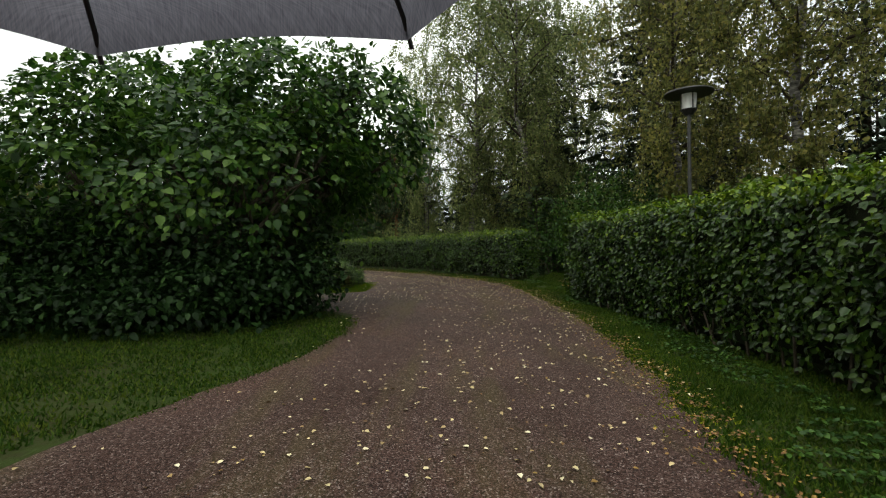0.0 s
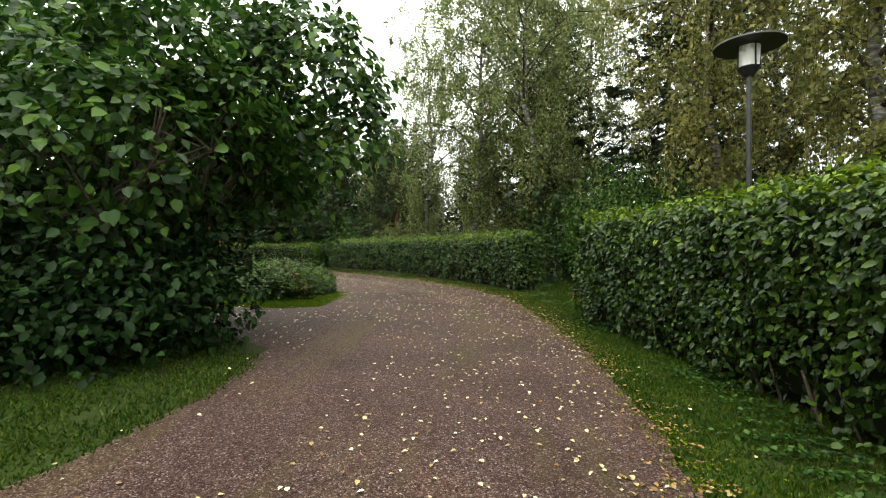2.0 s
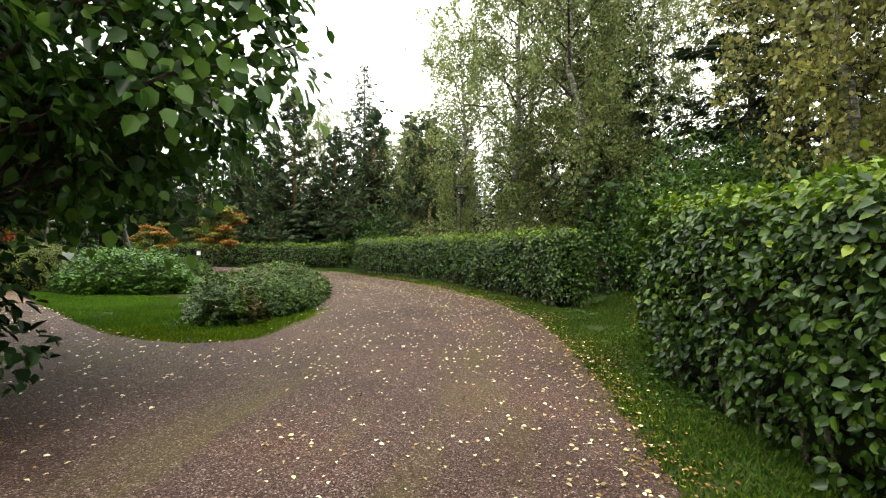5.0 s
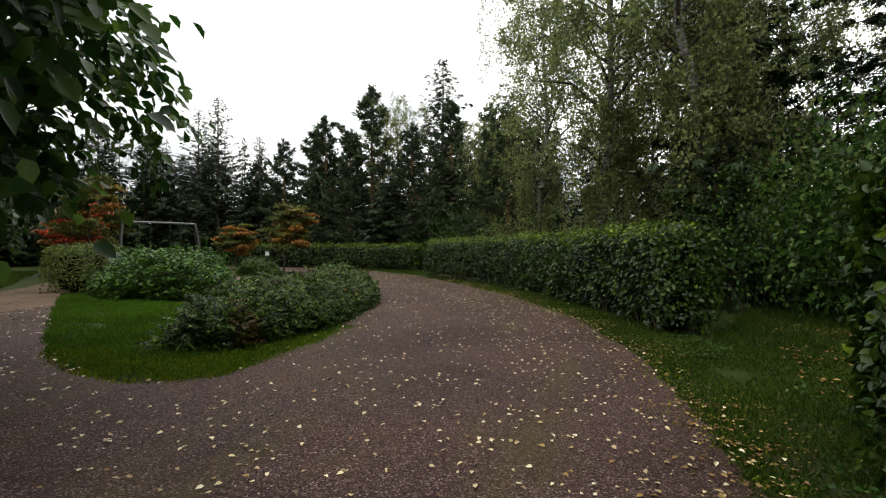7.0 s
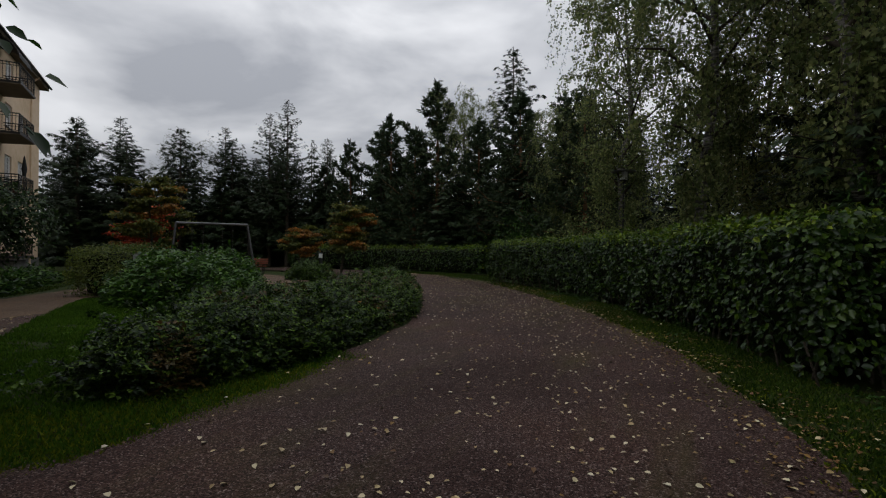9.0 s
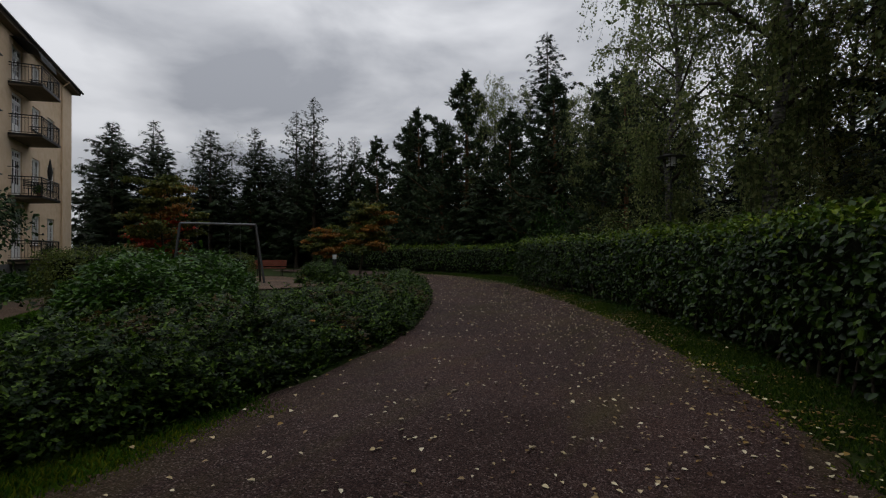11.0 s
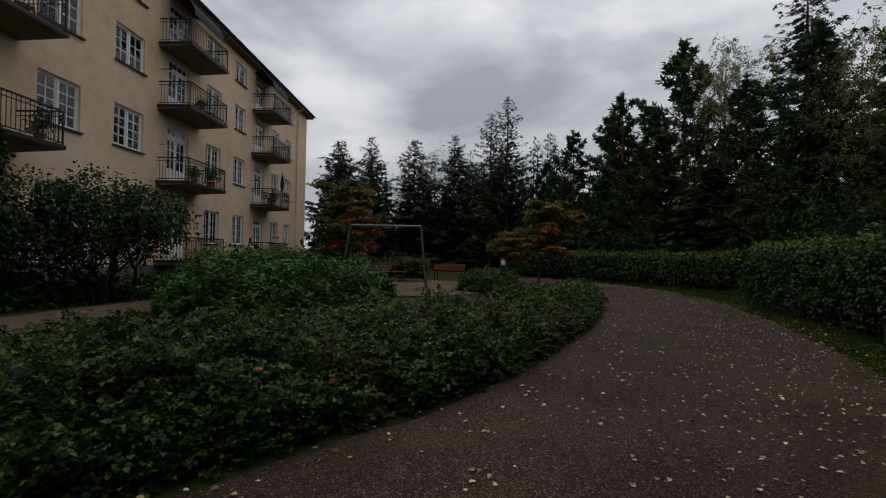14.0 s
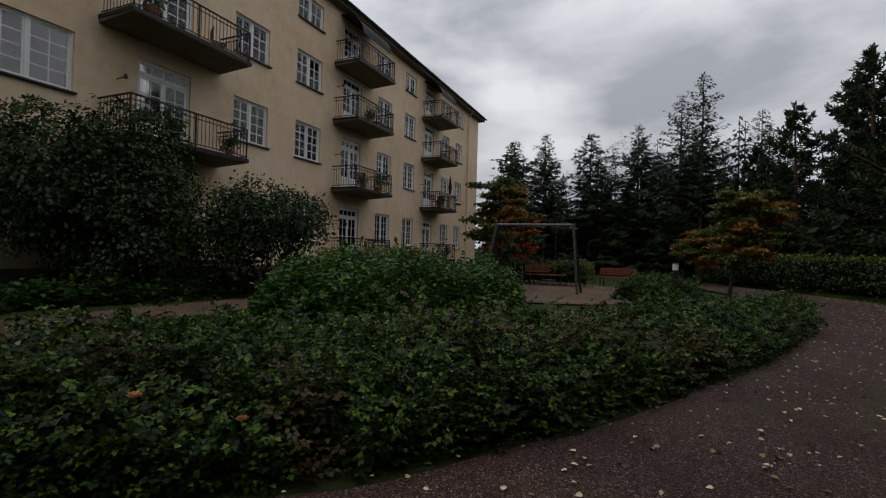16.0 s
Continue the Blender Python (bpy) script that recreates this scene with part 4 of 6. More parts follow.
# ---- shrub beds ----
def bed(name, poly, tall, per_m2, leaf, material, label, lumps=1.0, shape=LEAF_SMALL, rust=None, spiky=0.12, canes=0.08):
    poly = np.asarray(poly, float)
    c = poly.mean(0)
    cz = float(height(*c))
    root = thing(name, (*c, cz), label, "shrubs")
    org = np.array([*c, cz])
    lo, hi = poly.min(0) - 0.2, poly.max(0) + 0.2
    edge = resample(np.concatenate([poly, poly[:1]]), 160)
    poly = edge

    def top(xy):
        dist = np.full(len(xy), 9.0)
        for k in range(0, len(xy), 4000):
            dist[k:k + 4000] = np.sqrt(((xy[k:k + 4000, None] - edge[None]) ** 2).sum(-1)).min(1)
        z = tall * np.sqrt(np.clip(1 - (1 - np.clip(dist / 0.85, 0, 1)) ** 2, 0.05, 1))
        w = np.array([1.25 * noise.noise(Vector((x * 0.95, y * 0.95, 2))) + 0.85 * noise.noise(Vector((x * 2.6, y * 2.6, 5))) for x, y in xy])
        return z * (1 + 0.32 * lumps * w), dist

    # near-black sheet painted as the shade down between the whorls, hiding the ground
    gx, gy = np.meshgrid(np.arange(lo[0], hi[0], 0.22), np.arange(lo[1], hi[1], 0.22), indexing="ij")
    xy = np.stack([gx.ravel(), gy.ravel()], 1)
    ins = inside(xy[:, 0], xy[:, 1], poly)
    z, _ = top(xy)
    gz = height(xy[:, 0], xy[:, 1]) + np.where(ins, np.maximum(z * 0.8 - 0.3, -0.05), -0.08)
    grid_part("inner_shade_mass", np.concatenate([xy, gz[:, None]], 1).reshape(*gx.shape, 3) - org, "gap_shade", root)
    n = int((hi - lo).prod() * per_m2)
    xy = lo + rng.random((n, 2)) * (hi - lo)
    # more leaves on the steep outer faces
    m = int(len(edge) * per_m2 * 0.16)
    k = rng.integers(0, len(edge), m)
    tang = np.gradient(edge, axis=0)
    inw = np.stack([-tang[:, 1], tang[:, 0]], 1)
    inw /= np.linalg.norm(inw, axis=1, keepdims=True) + 1e-9
    area = 0.5 * np.sum(poly[:, 0] * np.roll(poly[:, 1], -1) - np.roll(poly[:, 0], -1) * poly[:, 1])
    inw *= math.copysign(1.0, area)
    xy = np.concatenate([xy, edge[k] + inw[k] * rng.uniform(-0.05, 0.3, m)[:, None] + tang[k] * rng.normal(size=m)[:, None]])
    outer = np.arange(len(xy)) >= n
    ok = inside(xy[:, 0], xy[:, 1], poly) | outer
    xy, outer = xy[ok], outer[ok]
    z, dist = top(xy)
    z = np.where(outer, z * rng.uniform(0.12, 1.05, len(xy)), z + rng.normal(size=len(xy)) * 0.05)
    clump = np.array([noise.noise(Vector((x * 5, y * 5, 8))) for x, y in xy])
    z += np.clip(clump, -0.3, 0.6) * spiky
    # leaves stand in whorls of about seven round each shoot
    tip = np.concatenate([xy, (height(xy[:, 0], xy[:, 1]) + z)[:, None]], 1)[::7]
    tip[:, 2] += rng.normal(size=len(tip)) * 0.07
    n = min(len(xy), len(tip) * 7)
    whorl = np.repeat(tip, 7, 0)[:n]
    spin = np.arange(n) * 2.4 + np.repeat(rng.random(len(tip)) * 6.3, 7)[:n]
    fan = np.stack([np.cos(spin), np.sin(spin), rng.uniform(-0.35, 0.5, n)], 1)
    pos = whorl + fan * leaf * 0.25 - np.array([0, 0, 1.0]) * (np.arange(n) % 7)[:, None] * leaf * 0.22 - org
    xy, dist, outer = xy[:n], dist[:n], outer[:n]
    xy = pos[:, :2] + org[:2]
    near = np.argmin(((xy[:, None, :] - edge[None, ::8]) ** 2).sum(-1), 1)
    outward = np.concatenate([-inw[::8][near] * np.clip(1 - dist / 0.7, 0, 1)[:, None], np.full((n, 1), 0.35)], 1)
    along = fan + outward * 0.35 + around(n, 0.25)
    up = np.array([0, 0, 1.0]) + outward * 0.3 + around(n, 0.25)
    size = leaf * rng.uniform(0.7, 1.4, n)
    red = np.zeros(n, bool)
    if rust:
        red = (np.array([noise.noise(Vector((x * 0.9, y * 0.9, 44))) for x, y in xy]) > 0.36) & (rng.random(n) < 0.6)
    v, f = leaves(pos[~red], along[~red], up[~red], size[~red], size[~red] * 0.62, shape)
    raw_part("foliage", v, f, material, root, "", "stuff")
    if red.any():
        v, f = leaves(pos[red], along[red], up[red], size[red], size[red] * 0.62, shape)
        raw_part("rusty_foliage", v, f, rust, root, "rust-brown autumn leaves", "stuff")
    # arching canes that stand out of the mass, leaves along each
    m = int(len(tip) * canes)
    at = tip[rng.choice(len(tip), m, replace=False)] - org
    way = np.stack([rng.normal(size=m) * 0.55, rng.normal(size=m) * 0.55, rng.uniform(0.5, 1.2, m)], 1)
    ln = rng.uniform(0.12, 0.36, m) * tall / 0.6
    k = 6
    u = np.linspace(0.15, 1, k)[None, :, None]
    pts = at[:, None] + way[:, None] * ln[:, None, None] * u - np.array([0, 0, 0.35]) * (ln[:, None, None] * u ** 2)
    pts = pts.reshape(-1, 3)
    al = np.repeat(way, k, 0) * 0.3 + around(m * k, 0.7)
    sz = leaf * rng.uniform(0.6, 1.2, m * k)
    v, f = leaves(pts, al, np.array([0, 0, 1.0]) + around(m * k, 0.3), sz, sz * 0.62, shape)
    raw_part("cane_foliage", v, f, material, root, "arching shoots above the mass", "stuff")
    return root


BED = [(-3.95, 13.25), (-3.3, 12.4), (-2.75, 12.6), (-2.55, 14.2), (-2.6, 15.2), (-3.05, 16.4), (-3.35, 17.9), (-3.9, 19.1), (-4.6, 20.5), (-6.2, 23.2), (-8.6, 26.5), (-10.6, 28.8), (-12.4, 30.2), (-12.4, 29.4), (-10.3, 26.8), (-8.7, 24.5), (-7.5, 22.2), (-6.5, 19.8), (-5.6, 17.2), (-4.9, 14.6)]
bed("shrub_bed", BED, 0.5, 760, 0.118, "bed_leaf", "dense low bed of dark green shrub roses with rusty patches", 1.0, ROSE_LEAF, "bed_rust", 0.16)
bed("shrub_bed", [(-6.6, 17.0), (-7.5, 16.1), (-8.7, 15.8), (-10.0, 16.3), (-11.3, 17.7), (-12.4, 20.3), (-12.0, 21.2), (-10.8, 21.2), (-9.0, 19.6), (-7.2, 17.8)], 0.84, 500, 0.1, "bright_leaf", "bright green leafy shrubs beside the lawn", 1.0, LEAF_OVAL, None, 0.3)
bed("shrub_bed", [(-12.2, 25.4), (-13.4, 24.9), (-14.4, 26.2), (-15.4, 28.0), (-14.6, 28.9), (-13.2, 27.6)], 0.72, 420, 0.11, "bed_leaf", "low green shrubs between the playground and the bollard", 0.6, ROSE_LEAF)
bed("hosta_bed", [(-9.6, 11.2), (-10.4, 10.6), (-13.4, 13.0), (-17.0, 16.0), (-21, 19.4), (-20.4, 20.2), (-16.4, 17.2), (-12.6, 14.2)], 0.5, 300, 0.16, "lilac_leaf", "row of broad-leaved dark green plants along the path", 0.6, LEAF_OVAL)


def rose(at):
    root = thing("rose", at, "single apricot rose bloom on the shrub bed", "flower")
    n = 14
    a = np.arange(n) * 2.4
    al = np.stack([np.cos(a), np.sin(a), 0.5 + np.linspace(0, 1.2, n)], 1)
    v, f = leaves(np.zeros((n, 3)), al, np.array([0, 0, 1.0]) - al * 0.4, 0.045, 0.045, LEAF_OVAL)
    raw_part("petals", v, f, "rose", root)


rose((-3.17, 16.35, 0.86))
rose((-3.2, 16.88, 0.71))


# ---- leafy shrubs and trees ----
def crown(blobs, n, leaf, shape, width=0.72, droop=0.35, shell=0.35, clumps=2.4, thin=0.0):
    """Leaves in and on a set of ellipsoids (centre, radii), in clumps with gaps between."""
    w = np.array([r[0] * r[1] + r[1] * r[2] + r[0] * r[2] for _, r in blobs])
    pick = rng.choice(len(blobs), n, p=w / w.sum())
    cs, rs = np.array([b[0] for b in blobs], float)[pick], np.array([b[1] for b in blobs], float)[pick]
    u = around(n)
    u /= np.linalg.norm(u, axis=1, keepdims=True)
    rad = 1 - shell * rng.random(n) ** 1.6
    wob = np.array([noise.noise(Vector(a) * 2.3 + Vector(c)) for a, c in zip(u, cs)])
    pos = cs + u * rs * (rad * (1 + 0.22 * wob))[:, None]
    gap = np.array([noise.noise(Vector(p) * clumps) for p in pos])
    keep = gap > rng.random(n) * 0.5 - 0.45 + thin
    pos, u = pos[keep], u[keep]
    n = len(pos)
    along = u * 0.5 + around(n, 0.6) + np.array([0, 0, -droop])
    up = u * 0.4 + around(n, 0.35) + np.array([0, 0, 0.9])
    size = leaf * rng.uniform(0.6, 1.3, n)
    return leaves(pos, along, up, size, size * width, shape)


def sprays(blobs, count, per, leaf, shape, width=0.78, reach=0.3, top=0.3):
    """Leaves in separate drooping sprays set over the skin of a set of ellipsoids, with gaps between."""
    w = np.array([r[0] * r[1] + r[1] * r[2] + r[0] * r[2] for _, r in blobs])
    pick = rng.choice(len(blobs), count, p=w / w.sum())
    cs, rs = np.array([b[0] for b in blobs], float)[pick], np.array([b[1] for b in blobs], float)[pick]
    u = around(count) + np.array([0, 0, top])
    u /= np.linalg.norm(u, axis=1, keepdims=True)
    heart = cs + u * rs * rng.uniform(0.62, 1.1, (count, 1))
    axis = u * np.array([1, 1, 0.5]) + np.array([0, 0, 0.45]) + around(count, 0.25)
    axis /= np.linalg.norm(axis, axis=1, keepdims=True)
    size = reach * rng.uniform(0.55, 1.35, count)
    k = np.repeat(np.arange(count), per)
    n = len(k)
    off = around(n)
    off -= axis[k] * (off * axis[k]).sum(1, keepdims=True) * 0.72
    off *= size[k][:, None] * 0.62
    far = np.linalg.norm(off, axis=1) / (size[k] + 1e-6)
    pos = heart[k] + off - np.array([0, 0, 1.0]) * (0.22 * size[k] * far ** 2)[:, None]
    along = off / (np.linalg.norm(off, axis=1, keepdims=True) + 1e-6) + u[k] * 0.35 + around(n, 0.35) + np.array([0, 0, -0.4])
    up = axis[k] + around(n, 0.28) + np.array([0, 0, 0.35])
    sz = leaf * rng.uniform(0.55, 1.3, n)
    return leaves(pos, along, up, sz, sz * width, shape)


def limbs_to(base, ends, r, sag=0.15, kinks=5):
    """Crooked limbs from the base out to each end, with side twigs."""
    segs = []
    for e in ends:
        e = np.asarray(e, float)
        b = np.asarray(base, float) + np.array([rng.normal() * 0.25, rng.normal() * 0.25, 0])
        pts = []
        for k in range(kinks + 1):
            t = k / kinks
            p = b + (e - b) * np.array([t ** 1.35, t ** 1.35, t ** 0.85])
            if 0 < k < kinks:
                p = p + rng.normal(size=3) * 0.16
            pts.append(p)
        for k in range(kinks):
            segs.append((pts[k], pts[k + 1], r * (1 - k / (kinks + 1)), r * (1 - (k + 1) / (kinks + 1))))
            if k > 0:
                for _ in range(3):
                    tip = pts[k + 1] + rng.normal(size=3) * np.array([0.3, 0.3, 0.22])
                    segs.append((pts[k], tip, r * 0.35, r * 0.1))
    return tubes(segs, 6)


def shrub_tree(name, at, blobs, n, leaf, material, label, shape=LEAF_OVAL, stems=9, r=0.05, skirt=None, skirt_n=0, clusters=0, per=40, **more):
    """A many-stemmed shrub: blobs are relative to its base."""
    root = thing(name, at, label, "shrub")
    v, f = crown(blobs, n, leaf, shape, **more)
    raw_part("foliage", v, f, material, root, "", "stuff")
    if clusters:
        v, f = sprays(blobs, clusters, per, leaf, shape)
        raw_part("outer_foliage", v, f, material, root, "leafy drooping sprays", "stuff")
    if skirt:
        # low leaves carry the shade under the crown in a darker leaf colour
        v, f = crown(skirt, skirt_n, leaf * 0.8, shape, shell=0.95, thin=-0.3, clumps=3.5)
        raw_part("lower_foliage", v, f, "shaded_low_leaf", root, "dense low foliage, its leaf colour darkened for shade", "stuff")
    ends = []
    for k in range(stems):
        c, rr = blobs[k % len(blobs)]
        ends.append(np.array(c) + rng.normal(size=3) * np.array(rr) * 0.28)
    v, f = limbs_to((0, 0, -0.1), ends, r)
    raw_part("stem_structure", v, f, "bark", root, "crooked dark brown stems", "stuff", True)
    return root


LZ = float(height(-3.6, 8.0))
shrub_tree("lilac_tree", (-3.6, 8.0, LZ), [
    ((-0.3, -0.2, 2.2), (2.0, 1.6, 1.4)), ((1.0, -0.1, 2.5), (1.35, 1.4, 1.1)), ((-2.4, 0.0, 2.3), (1.9, 1.6, 1.5)),
    ((-1.2, 0.4, 3.5), (1.7, 1.6, 1.1)), ((0.6, 0.8, 3.7), (1.6, 1.6, 1.05)), ((-3.4, 0.8, 3.0), (1.7, 1.6, 1.3)),
    ((1.9, 1.3, 3.2), (1.2, 1.1, 1.1)), ((2.75, 1.35, 3.05), (0.8, 0.6, 0.6)), ((2.3, 1.1, 3.8), (1.1, 1.0, 0.8)), ((1.3, 2.0, 2.5), (1.2, 0.9, 0.8)), ((2.0, 1.2, 4.3), (1.0, 1.0, 0.6)), ((0.2, 2.4, 3.2), (1.9, 1.6, 1.2)), ((-2.0, 2.4, 3.0), (2.0, 1.7, 1.2)),
    ((0.6, 2.6, 2.5), (1.5, 1.2, 0.8)), ((-1.6, 2.8, 2.3), (1.8, 1.3, 0.9)), ((0.2, 1.2, 4.4), (1.9, 1.8, 0.9)), ((-2.6, 1.6, 4.2), (2.0, 1.8, 0.9)),
    ((-3.6, 0.6, 1.6), (1.4, 1.0, 0.7))],
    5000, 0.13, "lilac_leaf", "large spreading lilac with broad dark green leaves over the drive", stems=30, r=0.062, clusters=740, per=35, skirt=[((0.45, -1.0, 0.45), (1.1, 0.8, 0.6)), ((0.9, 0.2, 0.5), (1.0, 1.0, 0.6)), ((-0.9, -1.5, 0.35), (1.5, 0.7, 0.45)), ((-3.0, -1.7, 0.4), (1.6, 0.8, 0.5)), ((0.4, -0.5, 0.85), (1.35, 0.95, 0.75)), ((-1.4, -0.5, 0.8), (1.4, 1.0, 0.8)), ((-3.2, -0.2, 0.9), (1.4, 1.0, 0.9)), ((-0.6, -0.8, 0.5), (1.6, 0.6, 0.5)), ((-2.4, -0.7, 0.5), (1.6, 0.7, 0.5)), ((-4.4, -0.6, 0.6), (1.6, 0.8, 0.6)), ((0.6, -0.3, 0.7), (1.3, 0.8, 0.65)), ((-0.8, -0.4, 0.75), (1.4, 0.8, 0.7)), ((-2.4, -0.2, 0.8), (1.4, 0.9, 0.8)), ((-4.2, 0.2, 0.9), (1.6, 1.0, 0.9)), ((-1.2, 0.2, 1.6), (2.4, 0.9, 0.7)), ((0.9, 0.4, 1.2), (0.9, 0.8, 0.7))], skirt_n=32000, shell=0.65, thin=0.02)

# ---- trees ----
def birch(name, tall, radius, n, leaf, material, label, first=0.22, weep=1.0, seed=1, bark="birch_bark"):
    """A birch: a tapered, slightly bent trunk, rising limbs and hanging twigs full of small leaves."""
    r = np.random.default_rng(seed)
    root = thing(name, (0, 0, 0), label, "tree")
    levels = np.linspace(0, 1, 9)
    bend = np.cumsum(r.normal(size=(9, 2)) * 0.12, 0) * tall / 12
    pts = np.concatenate([bend - bend[0], (levels * tall)[:, None]], 1)
    tr = 0.0125 * tall * (1 - levels * 0.9)
    pts[0, 2] = -0.2
    tr[0] *= 1.25
    v, f = stem(pts, tr)
    raw_part("trunk", v, f, bark, root, "", "", True)
    segs, P, A = [], [], []
    for k in range(34):
        t = first + (1 - first) * (k + 0.5) / 34
        p0 = np.array([np.interp(t, levels, pts[:, c]) for c in range(3)])
        a = k * 2.4 + r.normal() * 0.3
        reach = radius * math.sin(math.pi * min(1.0, 0.25 + 0.75 * (1 - t) + 0.12)) ** 0.8 * r.uniform(0.65, 1.1)
        out = np.array([math.cos(a), math.sin(a), 0])
        p1 = p0 + out * reach * 0.5 + np.array([0, 0, reach * 0.45])
        p2 = p0 + out * reach + np.array([0, 0, reach * 0.5])
        segs += [(p0, p1, 0.006 * tall * (1.1 - t), 0.004 * tall * (1.1 - t)), (p1, p2, 0.004 * tall * (1.1 - t), 0.008)]
        for j in range(15):
            s = r.uniform(0.25, 1.0)
            q = p0 + (p1 - p0) * min(1, s * 2) if s < 0.5 else p1 + (p2 - p1) * (s * 2 - 1)
            side = r.normal(size=3) * reach * 0.2
            q1 = q + side
            drop = weep * r.uniform(0.4, 1.5)
            q2 = q1 + np.array([side[0] * 0.4, side[1] * 0.4, -drop])
            segs += [(q, q1, 0.010, 0.006), (q1, q2, 0.006, 0.003)]
            m = max(1, int(n / (34 * 15)))
            u = r.random(m)
            P.append(np.where(u[:, None] < 0.35, q + (q1 - q) * (u[:, None] / 0.35), q1 + (q2 - q1) * ((u[:, None] - 0.35) / 0.65)) + r.normal(size=(m, 3)) * 0.09)
            A.append(r.normal(size=(m, 3)) * 0.6 + np.array([0, 0, -0.6]))
    v, f = tubes(segs, 4)
    raw_part("branchwork", v, f, "bark", root, "", "stuff")
    P, A = np.concatenate(P), np.concatenate(A)
    size = leaf * r.uniform(0.6, 1.3, len(P))
    v, f = leaves(P, A, r.normal(size=(len(P), 3)) + np.array([0, 0, 0.5]), size, size * 0.75, LEAF_SMALL)
    raw_part("crown", v, f, material, root, "", "stuff")
    return root


def conifer(name, tall, radius, label, seed=1, first=0.06, step=0.32, full=1.0, material="spruce_needle", bark="bark", rise=-0.25, spray=0.5, gap=0.0, thick=0.013):
    """A conifer: a straight tapered trunk, whorls of boughs, and flat needle sprays along each bough."""
    r = np.random.default_rng(seed)
    root = thing(name, (0, 0, 0), label, "tree")
    v, f = stem([(0, 0, -0.2), (0, 0, tall * 0.5), (0, 0, tall * 0.99)], [thick * tall, thick * 0.55 * tall, 0.015], 9)
    raw_part("trunk", v, f, bark, root, "", "", True)
    segs, P, A, S = [], [], [], []
    z = first * tall
    while z < tall * 0.985:
        t = z / tall
        reach = radius * (1 - t) ** 0.68 * (0.35 + 0.65 * min(1, (t - first) / 0.12 + 0.4)) * (1.0 + 0.28 * math.sin(z * 2.9 + seed)) + 0.1
        nb = 5 if t < 0.85 else 4
        a0 = r.random() * math.tau
        for b in range(nb):
            if r.random() < gap:
                continue
            a = a0 + b * math.tau / nb + r.normal() * 0.25
            ln = reach * r.uniform(0.6, 1.12)
            out = np.array([math.cos(a), math.sin(a), 0])
            lift = rise * (1 - t * 1.5)
            pts = [np.array([0, 0, z]) + out * ln * u + np.array([0, 0, ln * (lift * u + 0.22 * u * u)]) for u in (0, 0.35, 0.7, 1.0)]
            for k in range(3):
                segs.append((pts[k], pts[k + 1], 0.012 + 0.018 * (1 - t) * (1 - k / 3), 0.008 + 0.012 * (1 - t) * (1 - (k + 1) / 3)))
            m = max(4 if full > 0.6 else 3, int(ln * 8.5 * full))
            u = r.uniform(0.15, 1.05, m)
            pp = np.stack([np.interp(u, (0, 0.35, 0.7, 1.0), [p[c] for p in pts]) for c in range(3)], 1)
            sidev = np.array([-out[1], out[0], 0])
            sg = r.choice((-1, 1), m)[:, None]
            P.append(pp + r.normal(size=(m, 3)) * 0.05)
            A.append(out * r.uniform(0.4, 1.0, (m, 1)) + sidev * sg * r.uniform(0.1, 1.0, (m, 1)) + np.array([0, 0, -0.3]) + r.normal(size=(m, 3)) * 0.15)
            S.append(spray * r.uniform(0.6, 1.3, m) * (0.45 + 0.65 * (1 - t)))
        z += step * r.uniform(0.7, 1.25) * (1.15 - 0.5 * t)
    v, f = tubes(segs, 4)
    raw_part("bough_structure", v, f, bark, root, "", "stuff")
    if full > 0.02:
        P, A, S = np.concatenate(P), np.concatenate(A), np.concatenate(S)
        v, f = leaves(P, A, np.array([0, 0, 1.0]) + r.normal(size=(len(P), 3)) * 0.35, S, S * 0.8, SPRAY)
        raw_part("needles", v, f, material, root, "", "stuff")
    return root


